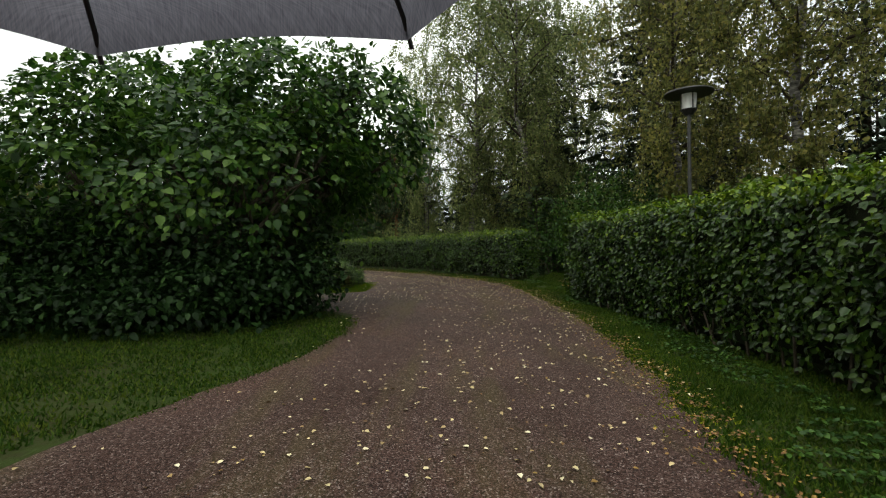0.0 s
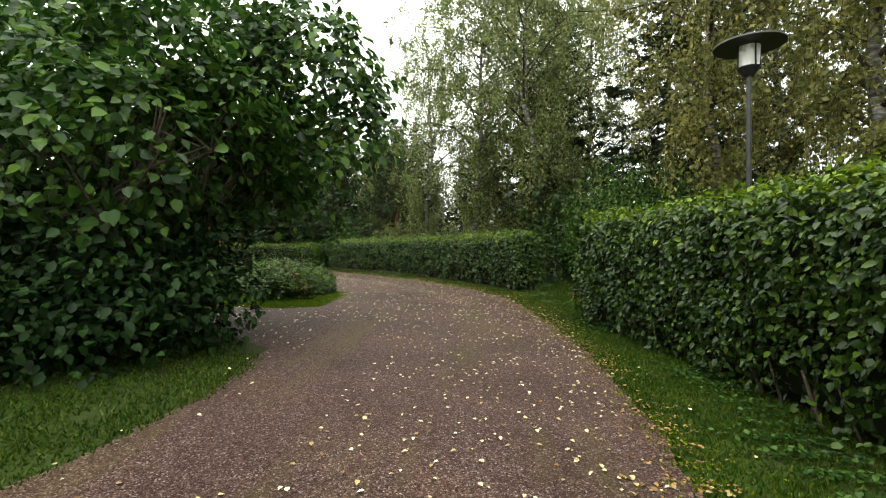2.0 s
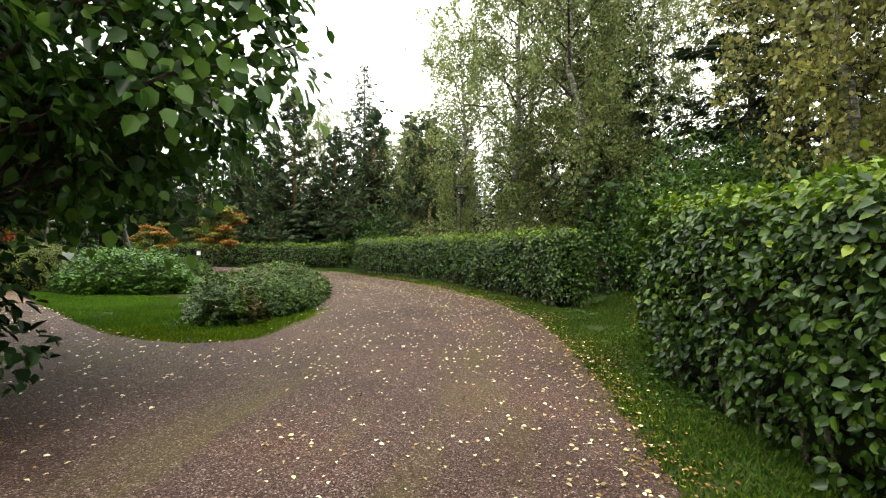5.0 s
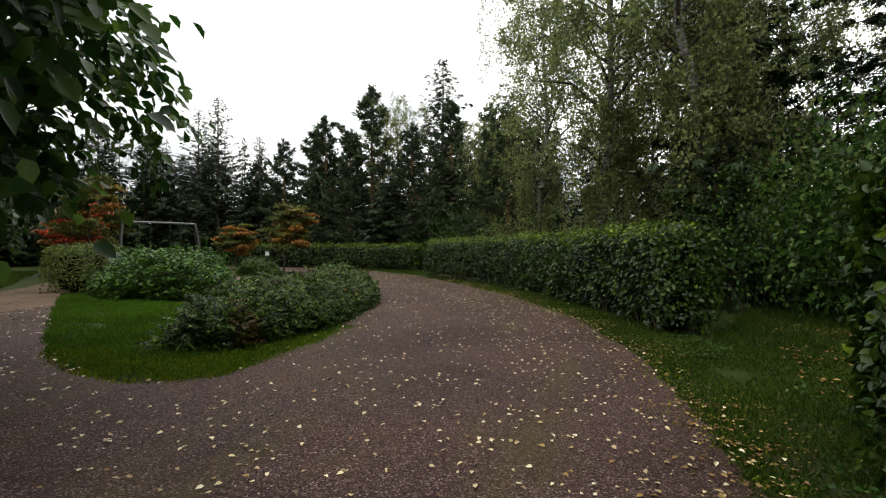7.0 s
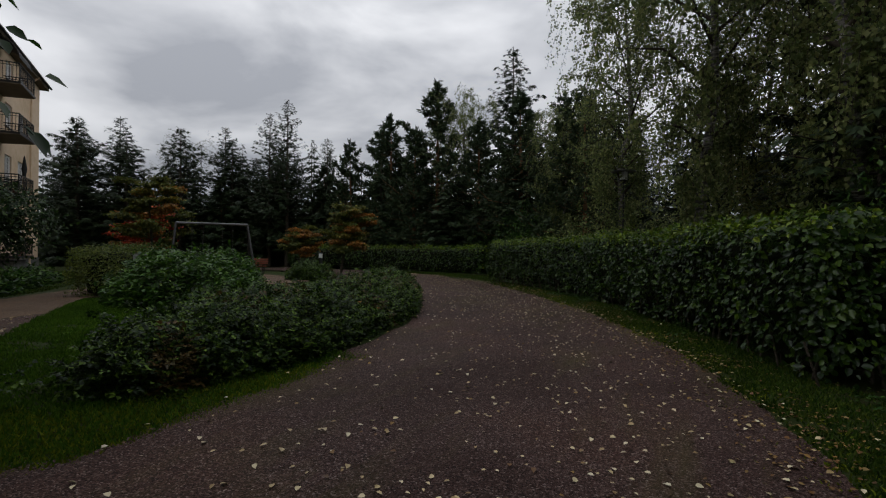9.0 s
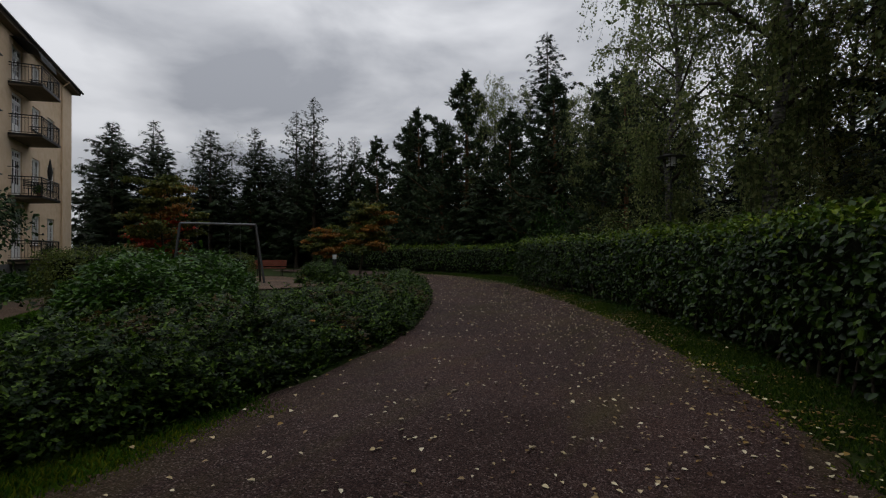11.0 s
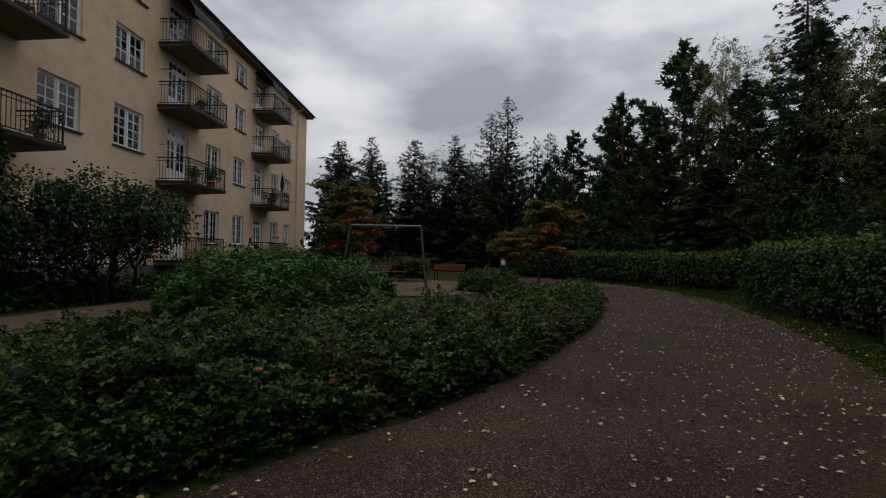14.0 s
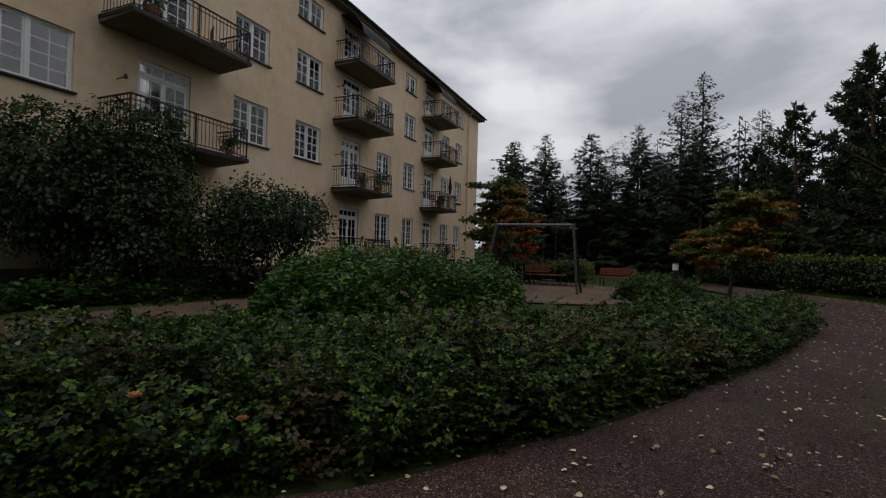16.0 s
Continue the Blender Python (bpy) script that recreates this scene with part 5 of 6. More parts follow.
def pine(name, tall, radius, label, seed=1):
    """A pine: an orange-brown bole, long uneven upswept limbs, each ending in separate needle tufts."""
    r = np.random.default_rng(seed)
    root = thing(name, (0, 0, 0), label, "tree")
    v, f = stem([(0, 0, -0.2), (0.12, 0, tall * 0.5), (0, 0.08, tall * 0.97)], [0.014 * tall, 0.009 * tall, 0.02], 9)
    raw_part("trunk", v, f, "pine_bark", root, "", "", True)
    segs, P, A = [], [], []
    for k in range(58):
        t = 0.1 + 0.87 * ((k + 0.5) / 58) ** 0.9
        a = k * 2.4 + r.normal() * 0.5
        ln = radius * (1.02 - t) ** 0.95 * r.choice((0.5, 0.8, 1.0, 1.35))
        out = np.array([math.cos(a), math.sin(a), 0])
        p0 = np.array([0.06, 0.03, t * tall])
        p1 = p0 + out * ln * 0.6 + np.array([0, 0, ln * 0.08])
        p2 = p0 + out * ln + np.array([0, 0, ln * 0.42])
        segs += [(p0, p1, 0.04 * (1.2 - t), 0.022 * (1.2 - t)), (p1, p2, 0.022 * (1.2 - t), 0.008)]
        side = np.array([-out[1], out[0], 0])
        for j in range(4 + int(ln * 4.5)):
            u = r.uniform(0.3, 1.0)
            q = p0 + (p1 - p0) * min(1, u / 0.6) if u < 0.6 else p1 + (p2 - p1) * (u - 0.6) / 0.4
            e = q + side * r.normal() * 0.38 * (1.25 - u) * ln * 0.6 + out * 0.16 + np.array([0, 0, r.uniform(0.05, 0.3)])
            segs.append((q, e, 0.010, 0.005))
            m = 13
            w = r.random((m, 1))
            P.append(q + (e - q) * (0.25 + 0.8 * w) + r.normal(size=(m, 3)) * 0.05)
            A.append((e - q) / (np.linalg.norm(e - q) + 1e-6) * 0.7 + r.normal(size=(m, 3)) * 0.6)
    for j in range(6):
        m = 10
        P.append(np.array([0.0, 0.08, tall * (0.9 + 0.022 * j)]) + r.normal(size=(m, 3)) * 0.05)
        A.append(r.normal(size=(m, 3)) * 0.6 + np.array([0, 0, 1.0]))
    v, f = tubes(segs, 4)
    raw_part("limb_structure", v, f, "pine_bark", root, "", "stuff")
    P, A = np.concatenate(P), np.concatenate(A)
    v, f = leaves(P, A, r.normal(size=(len(P), 3)), 0.34 * r.uniform(0.7, 1.2, len(P)), 0.1, LEAF_SMALL)
    raw_part("needles", v, f, "pine_needle", root, "", "stuff")
    return root


def far_wood(line, count, label, seed, low=6.5, high=10.5):
    """The depth of the wood: rows of rough spruces, too far in to tell apart."""
    r = np.random.default_rng(seed)
    L = resample(line, count)
    segs, P, A, S = [], [], [], []
    for x, y in L:
        x, y = x + r.normal() * 1.6, y + r.normal() * 2.2
        tall, rad = r.uniform(low, high), r.uniform(2.2, 3.3)
        z0 = float(height(x, y))
        segs.append(((x, y, z0 - 0.2), (x, y, z0 + tall), 0.13, 0.02))
        m = 330
        t = r.random(m) ** 1.35
        a = r.random(m) * math.tau
        out = np.stack([np.cos(a), np.sin(a), np.zeros(m)], 1)
        d = rad * (1 - t) ** 0.75 * r.uniform(0.1, 0.85, m)
        P.append(np.array([x, y, z0]) + out * d[:, None] + np.stack([np.zeros(m), np.zeros(m), t * tall + 0.15 - d * 0.2], 1))
        A.append(out + np.array([0, 0, -0.35]) + r.normal(size=(m, 3)) * 0.3)
        S.append(0.75 * (1.15 - t) * r.uniform(0.7, 1.3, m) + 0.12)
    v, f = tubes(segs, 5)
    root = thing("far_wood", (0, 0, 0), label, "trees")
    tagged(root, label, "trees", "", "stuff")
    raw_part("trunk_mass", v, f, "bark", root, "", "stuff")
    P, A, S = np.concatenate(P), np.concatenate(A), np.concatenate(S)
    v, f = leaves(P, A, np.array([0, 0, 1.0]) + r.normal(size=P.shape) * 0.5, S, S * 0.6, WIDE_SPRAY)
    raw_part("needles", v, f, "spruce_needle", root, "", "stuff")


def at_land(x, y, turn=0.0, sink=0.0):
    return pose(x, y, float(height(x, y)) - sink, 0, 0, turn)


def stand(first_tree, places, wide=1.0):
    """Sets a tree at the first place and copies of it at the rest: x, y, scale, turn."""
    for k, (x, y, s, turn) in enumerate(places):
        m = at_land(x, y, turn)
        ob = first_tree if k == 0 else copy_thing(first_tree, m)
        ob.matrix_basis = m @ Matrix.Diagonal((s * wide, s * wide, s, 1))


stand(birch("birch", 15.0, 4.2, 31000, 0.115, "birch_leaf", "tall weeping birch with white bark and green leaves", 0.2, 1.5, 3), [(4.1, 22.5, 1.0, 40), (1.6, 26.0, 1.0, 160), (-0.9, 30.0, 0.85, 290), (8.2, 31, 1.05, 200), (-14.8, 46.0, 0.84, 90), (6.4, 27.2, 0.95, 10), (-4.6, 36.6, 0.56, 330)])
stand(birch("birch", 14.0, 3.8, 29000, 0.115, "yellow_birch_leaf", "weeping birch with yellowing leaves behind the hedge", 0.16, 1.4, 8), [(8.2, 15.4, 1.0, 0), (9.8, 12.0, 1.05, 310), (10.8, 9.0, 0.95, 120), (3.4, 29.5, 0.7, 250), (11.4, 18.2, 1.0, 60), (12.6, 4.0, 0.9, 200)])
stand(conifer("spruce", 16.0, 3.3, "tall dark green spruce", 5, 0.04, 0.42, 1.5), [(10.4, 21.6, 1.05, 0), (-11.8, 48.5, 1.18, 80), (-45.3, 35.5, 0.86, 30), (-51.5, 34.5, 0.78, 200), (-38.6, 41.5, 0.84, 250), (12.5, 29, 1.1, 20), (18, 20, 1.1, 130)], 1.2)
stand(conifer("spruce", 12.0, 3.2, "dense dark spruce at the edge of the wood", 11, 0.03, 0.40, 1.35, spray=0.6), [(-9.0, 43.5, 0.95, 0), (-19.5, 45.5, 0.95, 12), (-33, 41.8, 0.74, 45), (-4.4, 39.5, 0.95, 50), (-35.5, 42.5, 0.85, 200), (3.0, 38, 1.0, 60), (-7, 50, 1.1, 10), (-43, 40.5, 0.8, 80), (-14, 42.5, 0.6, 240), (-26.6, 44.5, 0.72, 75), (-41, 45, 0.9, 190), (-48, 37.5, 0.7, 120), (13, 3, 1.0, 0), (12, -6, 1.1, 90), (-2.8, 44, 1.05, 310), (-44, 31.5, 1.0, 15), (-41.5, 34, 0.95, 140), (-39, 37.2, 1.02, 260), (-36, 40.2, 0.95, 100), (-47.5, 33, 1.1, 330), (-32, 42.6, 0.95, 170)], 1.3)
stand(conifer("larch", 14.5, 3.5, "thin half-bare spruce against the sky", 21, 0.12, 0.3, 1.3, gap=0.12, rise=-0.1, spray=0.42), [(-29.4, 40.5, 1.0, 0), (-31.2, 40.2, 0.93, 120), (6.1, 27.6, 1.15, 30), (-27.6, 43.5, 0.8, 210)])
stand(pine("pine", 12.5, 3.9, "dark pine with uneven upswept limbs", 2), [(-20.8, 43.5, 1.0, 0), (-24.2, 42.5, 0.84, 80), (-12.4, 42.8, 0.88, 140), (-6.6, 44.5, 1.0, 290), (-17.6, 42.2, 0.86, 250)], 1.1)
stand(pine("pine", 12.5, 4.2, "dark pine with an open jagged crown", 9), [(-22.4, 44.6, 0.96, 200), (-8.6, 40.6, 0.95, 30), (-16.6, 43.8, 1.18, 20), (-28, 43.5, 0.72, 10), (-36.6, 39.5, 0.62, 60), (-3.6, 36.4, 0.8, 80)], 1.1)
stand(birch("birch", 13.0, 3.0, 5000, 0.07, "birch_leaf", "nearly bare thin birch", 0.2, 0.7, 15, "bark"), [(-41, 38.5, 0.85, 0)])
far_wood([(-70, 38), (-58, 44), (-44, 49), (-26, 51), (-8, 53), (4, 46), (12, 36), (18, 26), (20, 8), (19, -14)], 90, "dark depth of the spruce wood", 3)
far_wood([(-56, 37.5), (-47, 40.5), (-36, 44.5), (-24, 46.5), (-10, 46), (-3, 41), (4, 36)], 58, "dark spruces behind the edge of the wood", 5, 8.0, 12.0)

# the wood behind the viewer closes the place
stand(birch("birch", 11.0, 3.2, 9000, 0.12, "birch_leaf", "green birch at the edge of the garden", 0.15, 1.0, 19), [(-9, -8, 1.0, 0), (-13, 0, 1.1, 70), (9, -12, 1.0, 140), (0, -24, 1.2, 210), (-7, -20, 1.1, 20), (9, -22, 1.2, 50), (-16, -10, 1.2, 130)][:5])


# undergrowth between the trunks
def brush(name, at, radius, tall, material, label, n=6500):
    root = shrub_tree(name, (*at, float(height(*at))), [((0, 0, tall * 0.5), (radius, radius, tall * 0.55)), ((radius * 0.5, radius * 0.3, tall * 0.4), (radius * 0.7, radius * 0.7, tall * 0.45))], n, 0.105, material, label, LEAF_SMALL, 6, 0.025, shell=0.85, thin=-0.2)
    return root


first_brush = brush("undergrowth_bush", (-3.0, 33.6), 2.0, 3.0, "birch_leaf", "green undergrowth bush in the shade of the wood")
shade_brush = brush("undergrowth_bush", (-5.0, 36.5), 2.0, 3.0, "lilac_leaf", "dark undergrowth bush at the foot of the wood")
r2 = np.random.default_rng(4)
BRUSH = [(6.4, 18.4), (8.0, 16.8), (5.2, 20.6), (7.6, 19.0), (8.4, 21.6), (6.4, 25.0), (10.4, 14.2), (11.2, 11.6), (3.8, 27.8), (0.8, 31.6), (-6.5, 38.5), (-10.5, 41.5), (-15.2, 43.5), (-19.2, 44.2), (-23, 44.5), (-26.5, 44), (-31, 43.5), (-35, 42), (-38.5, 40), (-43, 39.5), (-47, 37.5), (11.4, 7.4), (11.4, 3.0), (11, -3), (1.6, 34), (-2.5, 38), (5.4, 29.5), (9.5, 26), (-14, 47), (-21, 50), (-29, 48), (-36, 48)]
for bx, by in BRUSH:
    m = at_land(bx, by, r2.uniform(0, 360))
    ob = copy_thing(first_brush if (bx > -4 and by > 21) or bx > 9 else shade_brush, m)
    s = r2.uniform(0.8, 1.35)
    ob.matrix_basis = m @ Matrix.Diagonal((s, s, s * r2.uniform(0.8, 1.3), 1))
dark_brush = conifer("young_spruce", 4.2, 1.7, "young spruce filling the edge of the wood", 31, 0.02, 0.26, 1.0, spray=0.5)
for k, (bx, by) in enumerate([(-7.8, 40.5), (-12.8, 44), (-18, 43), (-21.5, 46.5), (-26, 47), (-33.5, 42.5), (-37, 43), (-41, 42), (-46, 40), (4.4, 22.0), (-1.8, 36), (1.2, 36.5), (-5, 42.5), (-24.5, 41.3), (-29, 46), (-16, 46), (-10, 46), (6, 36), (12, 22), (-2.6, 40.5), (0.8, 40), (-5.6, 45), (-8.4, 46.6), (-11.4, 40.9), (-14.2, 41.6), (-19.8, 42.2), (-22.4, 43), (-27.2, 43), (-30.6, 45), (-33, 47), (-38.6, 46), (-43.5, 43.5), (-48.5, 43), (-52, 39), (9.4, 30.6), (11.4, 25.4), (13.4, 11), (12.4, 6.8)]):
    m = at_land(bx, by, k * 67)
    ob = dark_brush if k == 0 else copy_thing(dark_brush, m)
    s = 1.0 + 0.7 * ((k * 37) % 10) / 10
    ob.matrix_basis = m @ Matrix.Diagonal((s * 1.1, s * 1.1, s, 1))


# ---- small trees and shrubs in the garden ----
def maple(at, tall, radius, mats, label, seed):
    """A small maple: a slim trunk and flat, spreading tiers of drooping leaves; each bough takes one of the colours."""
    r = np.random.default_rng(seed)
    root = thing("japanese_maple", (*at, float(height(*at))), label, "tree")
    bend = np.array([r.normal() * 0.25, r.normal() * 0.25])
    P = [(bend[0] * t, bend[1] * t, tall * t * 0.97 - 0.1) for t in (0, 0.3, 0.6, 1.0)]
    v, f = stem(P, [0.07, 0.055, 0.035, 0.012], 8)
    raw_part("trunk", v, f, "bark", root, "", "", True)
    segs, groups = [], [([], []) for _ in mats]
    count = 30
    for k in range(count):
        t = 0.34 + 0.64 * (k + 0.5) / count
        a = k * 2.4 + r.normal() * 0.25
        out = np.array([math.cos(a), math.sin(a), 0.0])
        side = np.array([-out[1], out[0], 0.0])
        ln = radius * (1.1 - t) ** 0.4 * r.uniform(0.3, 1.1)
        p0 = np.array([bend[0] * t, bend[1] * t, tall * t - 0.1])
        tip = p0 + out * ln + np.array([0, 0, ln * r.uniform(0.1, 0.4)])
        segs.append((p0, tip, 0.022 * (1.2 - t), 0.005))
        pos, al = groups[int(r.integers(len(mats)))]
        for _ in range(5):
            c = p0 + (tip - p0) * r.uniform(0.4, 1.0)
            e = c + out * r.uniform(0.1, 0.4) + side * r.normal() * 0.3 * ln * 0.6 + np.array([0, 0, r.normal() * 0.04])
            segs.append((c, e, 0.008, 0.003))
            n = 85
            w = r.random((n, 1))
            o = r.normal(size=(n, 3)) * np.array([0.15, 0.15, 0.03])
            pos.append(c + (e - c) * w + o)
            al.append(out * 0.5 + r.normal(size=(n, 3)) * 0.7 + np.array([0, 0, -0.55]))
    v, f = tubes(segs, 5)
    raw_part("branchwork", v, f, "bark", root, "", "stuff", True)
    for (pos, al), m in zip(groups, mats):
        if not pos:
            continue
        pos, al = np.concatenate(pos), np.concatenate(al)
        size = 0.13 * r.uniform(0.6, 1.2, len(pos))
        v, f = leaves(pos, al, np.array([0, 0, 1.0]) + r.normal(size=pos.shape) * 0.35, size, size * 0.9, LEAF_SMALL)
        raw_part("foliage", v, f, m, root, "", "stuff")
    return root


maple((-20.6, 23.8), 4.5, 2.1, ("maple_yellow", "maple_green", "maple_orange", "maple_green", "maple_yellow"), "small maple turning yellow and orange beside the playground", 3)
maple((-23.2, 25.0), 3.4, 1.7, ("maple_red", "maple_red", "maple_orange"), "small maple with bright red autumn leaves", 4)
maple((-15.0, 30.2), 3.8, 1.7, ("maple_green", "maple_yellow", "maple_green", "maple_green", "maple_orange"), "spreading maple turning yellow-green and orange near the bollard", 6)
maple((-23, 35.5), 3.0, 1.6, ("maple_orange", "maple_green"), "orange-brown small maple by the far hedge", 7)
shrub_tree("lilac_bush", (-13.2, 11.7, float(height(-13.2, 11.7))), [((0, 0, 2.4), (1.7, 1.6, 1.5)), ((-0.6, -0.1, 3.7), (1.5, 1.3, 1.2)), ((0.2, 0.2, 1.2), (1.5, 1.5, 1.1)), ((0.7, 1.0, 1.8), (1.2, 1.0, 1.1)), ((-1.6, -0.6, 2.6), (1.6, 1.5, 1.7)), ((0.6, -1.4, 2.8), (1.7, 1.6, 1.7))], 30000, 0.1, "bush_leaf", "dark green lilac bush in front of the house wall", stems=18, clusters=420, per=40, shell=0.8)
shrub_tree("lilac_bush", (-13.4, 14.9, float(height(-13.4, 14.9))), [((0, 0, 1.9), (1.2, 1.2, 1.2)), ((0.1, 0.9, 1.9), (0.9, 0.9, 0.9)), ((0.3, -0.9, 1.7), (1.1, 1.0, 1.1))], 9000, 0.085, "bush_leaf", "smaller dark bush leaning over the lawn", stems=12, r=0.035, clusters=150, per=36, shell=0.8)

# ---- the apartment house ----
HOUSE_L, HOUSE_R, HOUSE_D = 13.7, 48.1, 12.0
STOREYS = [(1.22, 2.0, 3.7), (4.55, 5.5, 7.05), (7.75, 8.65, 10.05), (10.4, 11.4, 12.5)]  # floor, sill, lintel
WINDOW_COLS = [(15.3, 17.25), (22.3, 23.95), (25.5, 27.15), (31.95, 33.45), (35.0, 36.4), (40.6, 41.9), (43.15, 44.45)]
DOOR_COLS = [(18.9, 20.6), (28.75, 30.35), (37.8, 39.2)]
house = thing("apartment_building", (0.405, 0.613, 0), "four-storey ochre plastered apartment house with white windows and iron balconies", "building", "", 146.56)


def pierced(x0, x1, z0, z1, holes, y0, y1):
    """A wall slab with rectangular openings right through it."""
    xs = sorted({x0, x1, *(h[0] for h in holes), *(h[1] for h in holes)})
    zs = sorted({z0, z1, *(h[2] for h in holes), *(h[3] for h in holes)})
    bm = bmesh.new()
    cache = {}

    def v(x, y, z):
        if (x, y, z) not in cache:
            cache[(x, y, z)] = bm.verts.new((x, y, z))
        return cache[(x, y, z)]

    def hole(i, j):
        if not (0 <= i < len(xs) - 1 and 0 <= j < len(zs) - 1):
            return True
        cx, cz = (xs[i] + xs[i + 1]) / 2, (zs[j] + zs[j + 1]) / 2
        return any(h[0] < cx < h[1] and h[2] < cz < h[3] for h in holes)

    for i in range(len(xs) - 1):
        for j in range(len(zs) - 1):
            if hole(i, j):
                continue
            a, b, c, d = xs[i], xs[i + 1], zs[j], zs[j + 1]
            bm.faces.new((v(a, y0, c), v(b, y0, c), v(b, y0, d), v(a, y0, d)))
            bm.faces.new((v(a, y1, d), v(b, y1, d), v(b, y1, c), v(a, y1, c)))
            if hole(i - 1, j):
                bm.faces.new((v(a, y1, c), v(a, y0, c), v(a, y0, d), v(a, y1, d)))
            if hole(i + 1, j):
                bm.faces.new((v(b, y0, c), v(b, y1, c), v(b, y1, d), v(b, y0, d)))
            if hole(i, j - 1):
                bm.faces.new((v(a, y1, c), v(b, y1, c), v(b, y0, c), v(a, y0, c)))
            if hole(i, j + 1):
                bm.faces.new((v(a, y0, d), v(b, y0, d), v(b, y1, d), v(a, y1, d)))
    return bm


HOLES = []
for floor_z, sill, lintel in STOREYS:
    HOLES += [(a, b, sill, lintel) for a, b in WINDOW_COLS]
    HOLES += [(a, b, floor_z, lintel) for a, b in DOOR_COLS]
part("wall", pierced(HOUSE_L, HOUSE_R, 1.0, 13.0, HOLES, 0.0, 0.4), "plaster", house)
bm = bmesh.new()
box(bm, HOUSE_R - 0.4, 0.4, 1.0, HOUSE_R, HOUSE_D, 13.0)
part("wall", bm, "plaster", house)
bm = bmesh.new()
box(bm, HOUSE_L, 0.4, 1.0, HOUSE_L + 0.4, HOUSE_D, 13.0)
part("wall", bm, "plaster", house)
bm = bmesh.new()
box(bm, HOUSE_L + 0.4, HOUSE_D - 0.4, 1.0, HOUSE_R - 0.4, HOUSE_D, 13.0)
part("wall", bm, "plaster", house)
bm = bmesh.new()
box(bm, HOUSE_L - 0.04, -0.05, 0.0, HOUSE_R + 0.04, HOUSE_D + 0.04, 0.995)
part("plinth", bm, "plinth", house, "grey stone plinth")
for floor_z, _, _ in STOREYS[1:]:
    bm = bmesh.new()
    box(bm, HOUSE_L + 0.41, 0.41, floor_z - 0.3, HOUSE_R - 0.41, HOUSE_D - 0.41, floor_z - 0.02)
    part("floor_slab", bm, "room", house)
bm = bmesh.new()
box(bm, HOUSE_L + 0.41, 4.5, 1.0, HOUSE_R - 0.41, 4.6, 12.9)
part("inner_wall", bm, "room", house)


def roof():
    bm = bmesh.new()
    o = 0.5
    a, b, c, d, z = HOUSE_L - o, HOUSE_R + o, -o, HOUSE_D + o, 13.28
    m = HOUSE_D / 2
    low = [bm.verts.new(p) for p in ((a, c, z), (b, c, z), (b, d, z), (a, d, z))]
    ridge = [bm.verts.new(p) for p in ((a + 6, m, z + 3.2), (b - 6, m, z + 3.2))]
    for f in ((low[0], low[1], ridge[1], ridge[0]), (low[2], low[3], ridge[0], ridge[1])):
        bm.faces.new(f)
    bm.faces.new((low[1], low[2], ridge[1]))
    bm.faces.new((low[3], low[0], ridge[0]))
    bm.faces.new(low[::-1])
    part("roof", bm, "roof", house, "dark sheet-metal roof")
    bm = bmesh.new()
    box(bm, a + 0.06, c + 0.06, 13.002, b - 0.06, d - 0.06, 13.27)
    part("eave", bm, "slab", house, "boxed eaves under the roof edge")
    bm = bmesh.new()
    tube(bm, (a, c - 0.05, 13.2), (b, c - 0.05, 13.2), 0.075, None, 10)
    part("gutter", bm, "roof", house, "dark half-round gutter")
    bm = bmesh.new()
    tube(bm, (45.6, -0.1, 0.6), (45.6, -0.1, 12.7), 0.055, None, 10)
    tube(bm, (45.6, -0.1, 12.7), (45.6, -0.5, 13.1), 0.055, None, 10)
    part("downpipe", bm, "plaster", house, "painted rainwater pipe")


roof()


def sash(x0, x1, z0, z1, y, cols, rows, rail=0.055, bar=0.024):
    """One glazed sash: stiles, rails and glazing bars."""
    a, b, c, d = x0 + rail, x1 - rail, z0 + rail, z1 - rail
    xs = [a + (b - a) * k / cols for k in range(cols + 1)]
    zs = [c + (d - c) * k / rows for k in range(rows + 1)]
    lights = [(xs[i] + (bar / 2 if i else 0), xs[i + 1] - (bar / 2 if i < cols - 1 else 0), zs[j] + (bar / 2 if j else 0), zs[j + 1] - (bar / 2 if j < rows - 1 else 0)) for i in range(cols) for j in range(rows)]
    return pierced(x0, x1, z0, z1, lights, y, y + 0.045)


def pane(owner, x0, x1, z0, z1, y):
    bm = bmesh.new()
    box(bm, x0, y, z0, x1, y + 0.006, z1)
    ob = part("pane", bm, "glass", owner)
    ob.visible_shadow = False


def curtain(owner, x0, x1, z0, z1, y, seed):
    """A hanging curtain with folds."""
    u = np.linspace(0, 1, 22)
    x = x0 + (x1 - x0) * u
    yy = y + 0.03 * np.sin(u * 38 + seed)
    P = np.stack([np.stack([x, yy, np.full(22, z0)], 1), np.stack([x, yy, np.full(22, z1)], 1)])
    grid_part("curtain", P, "curtain", owner, "white curtain behind the glass")


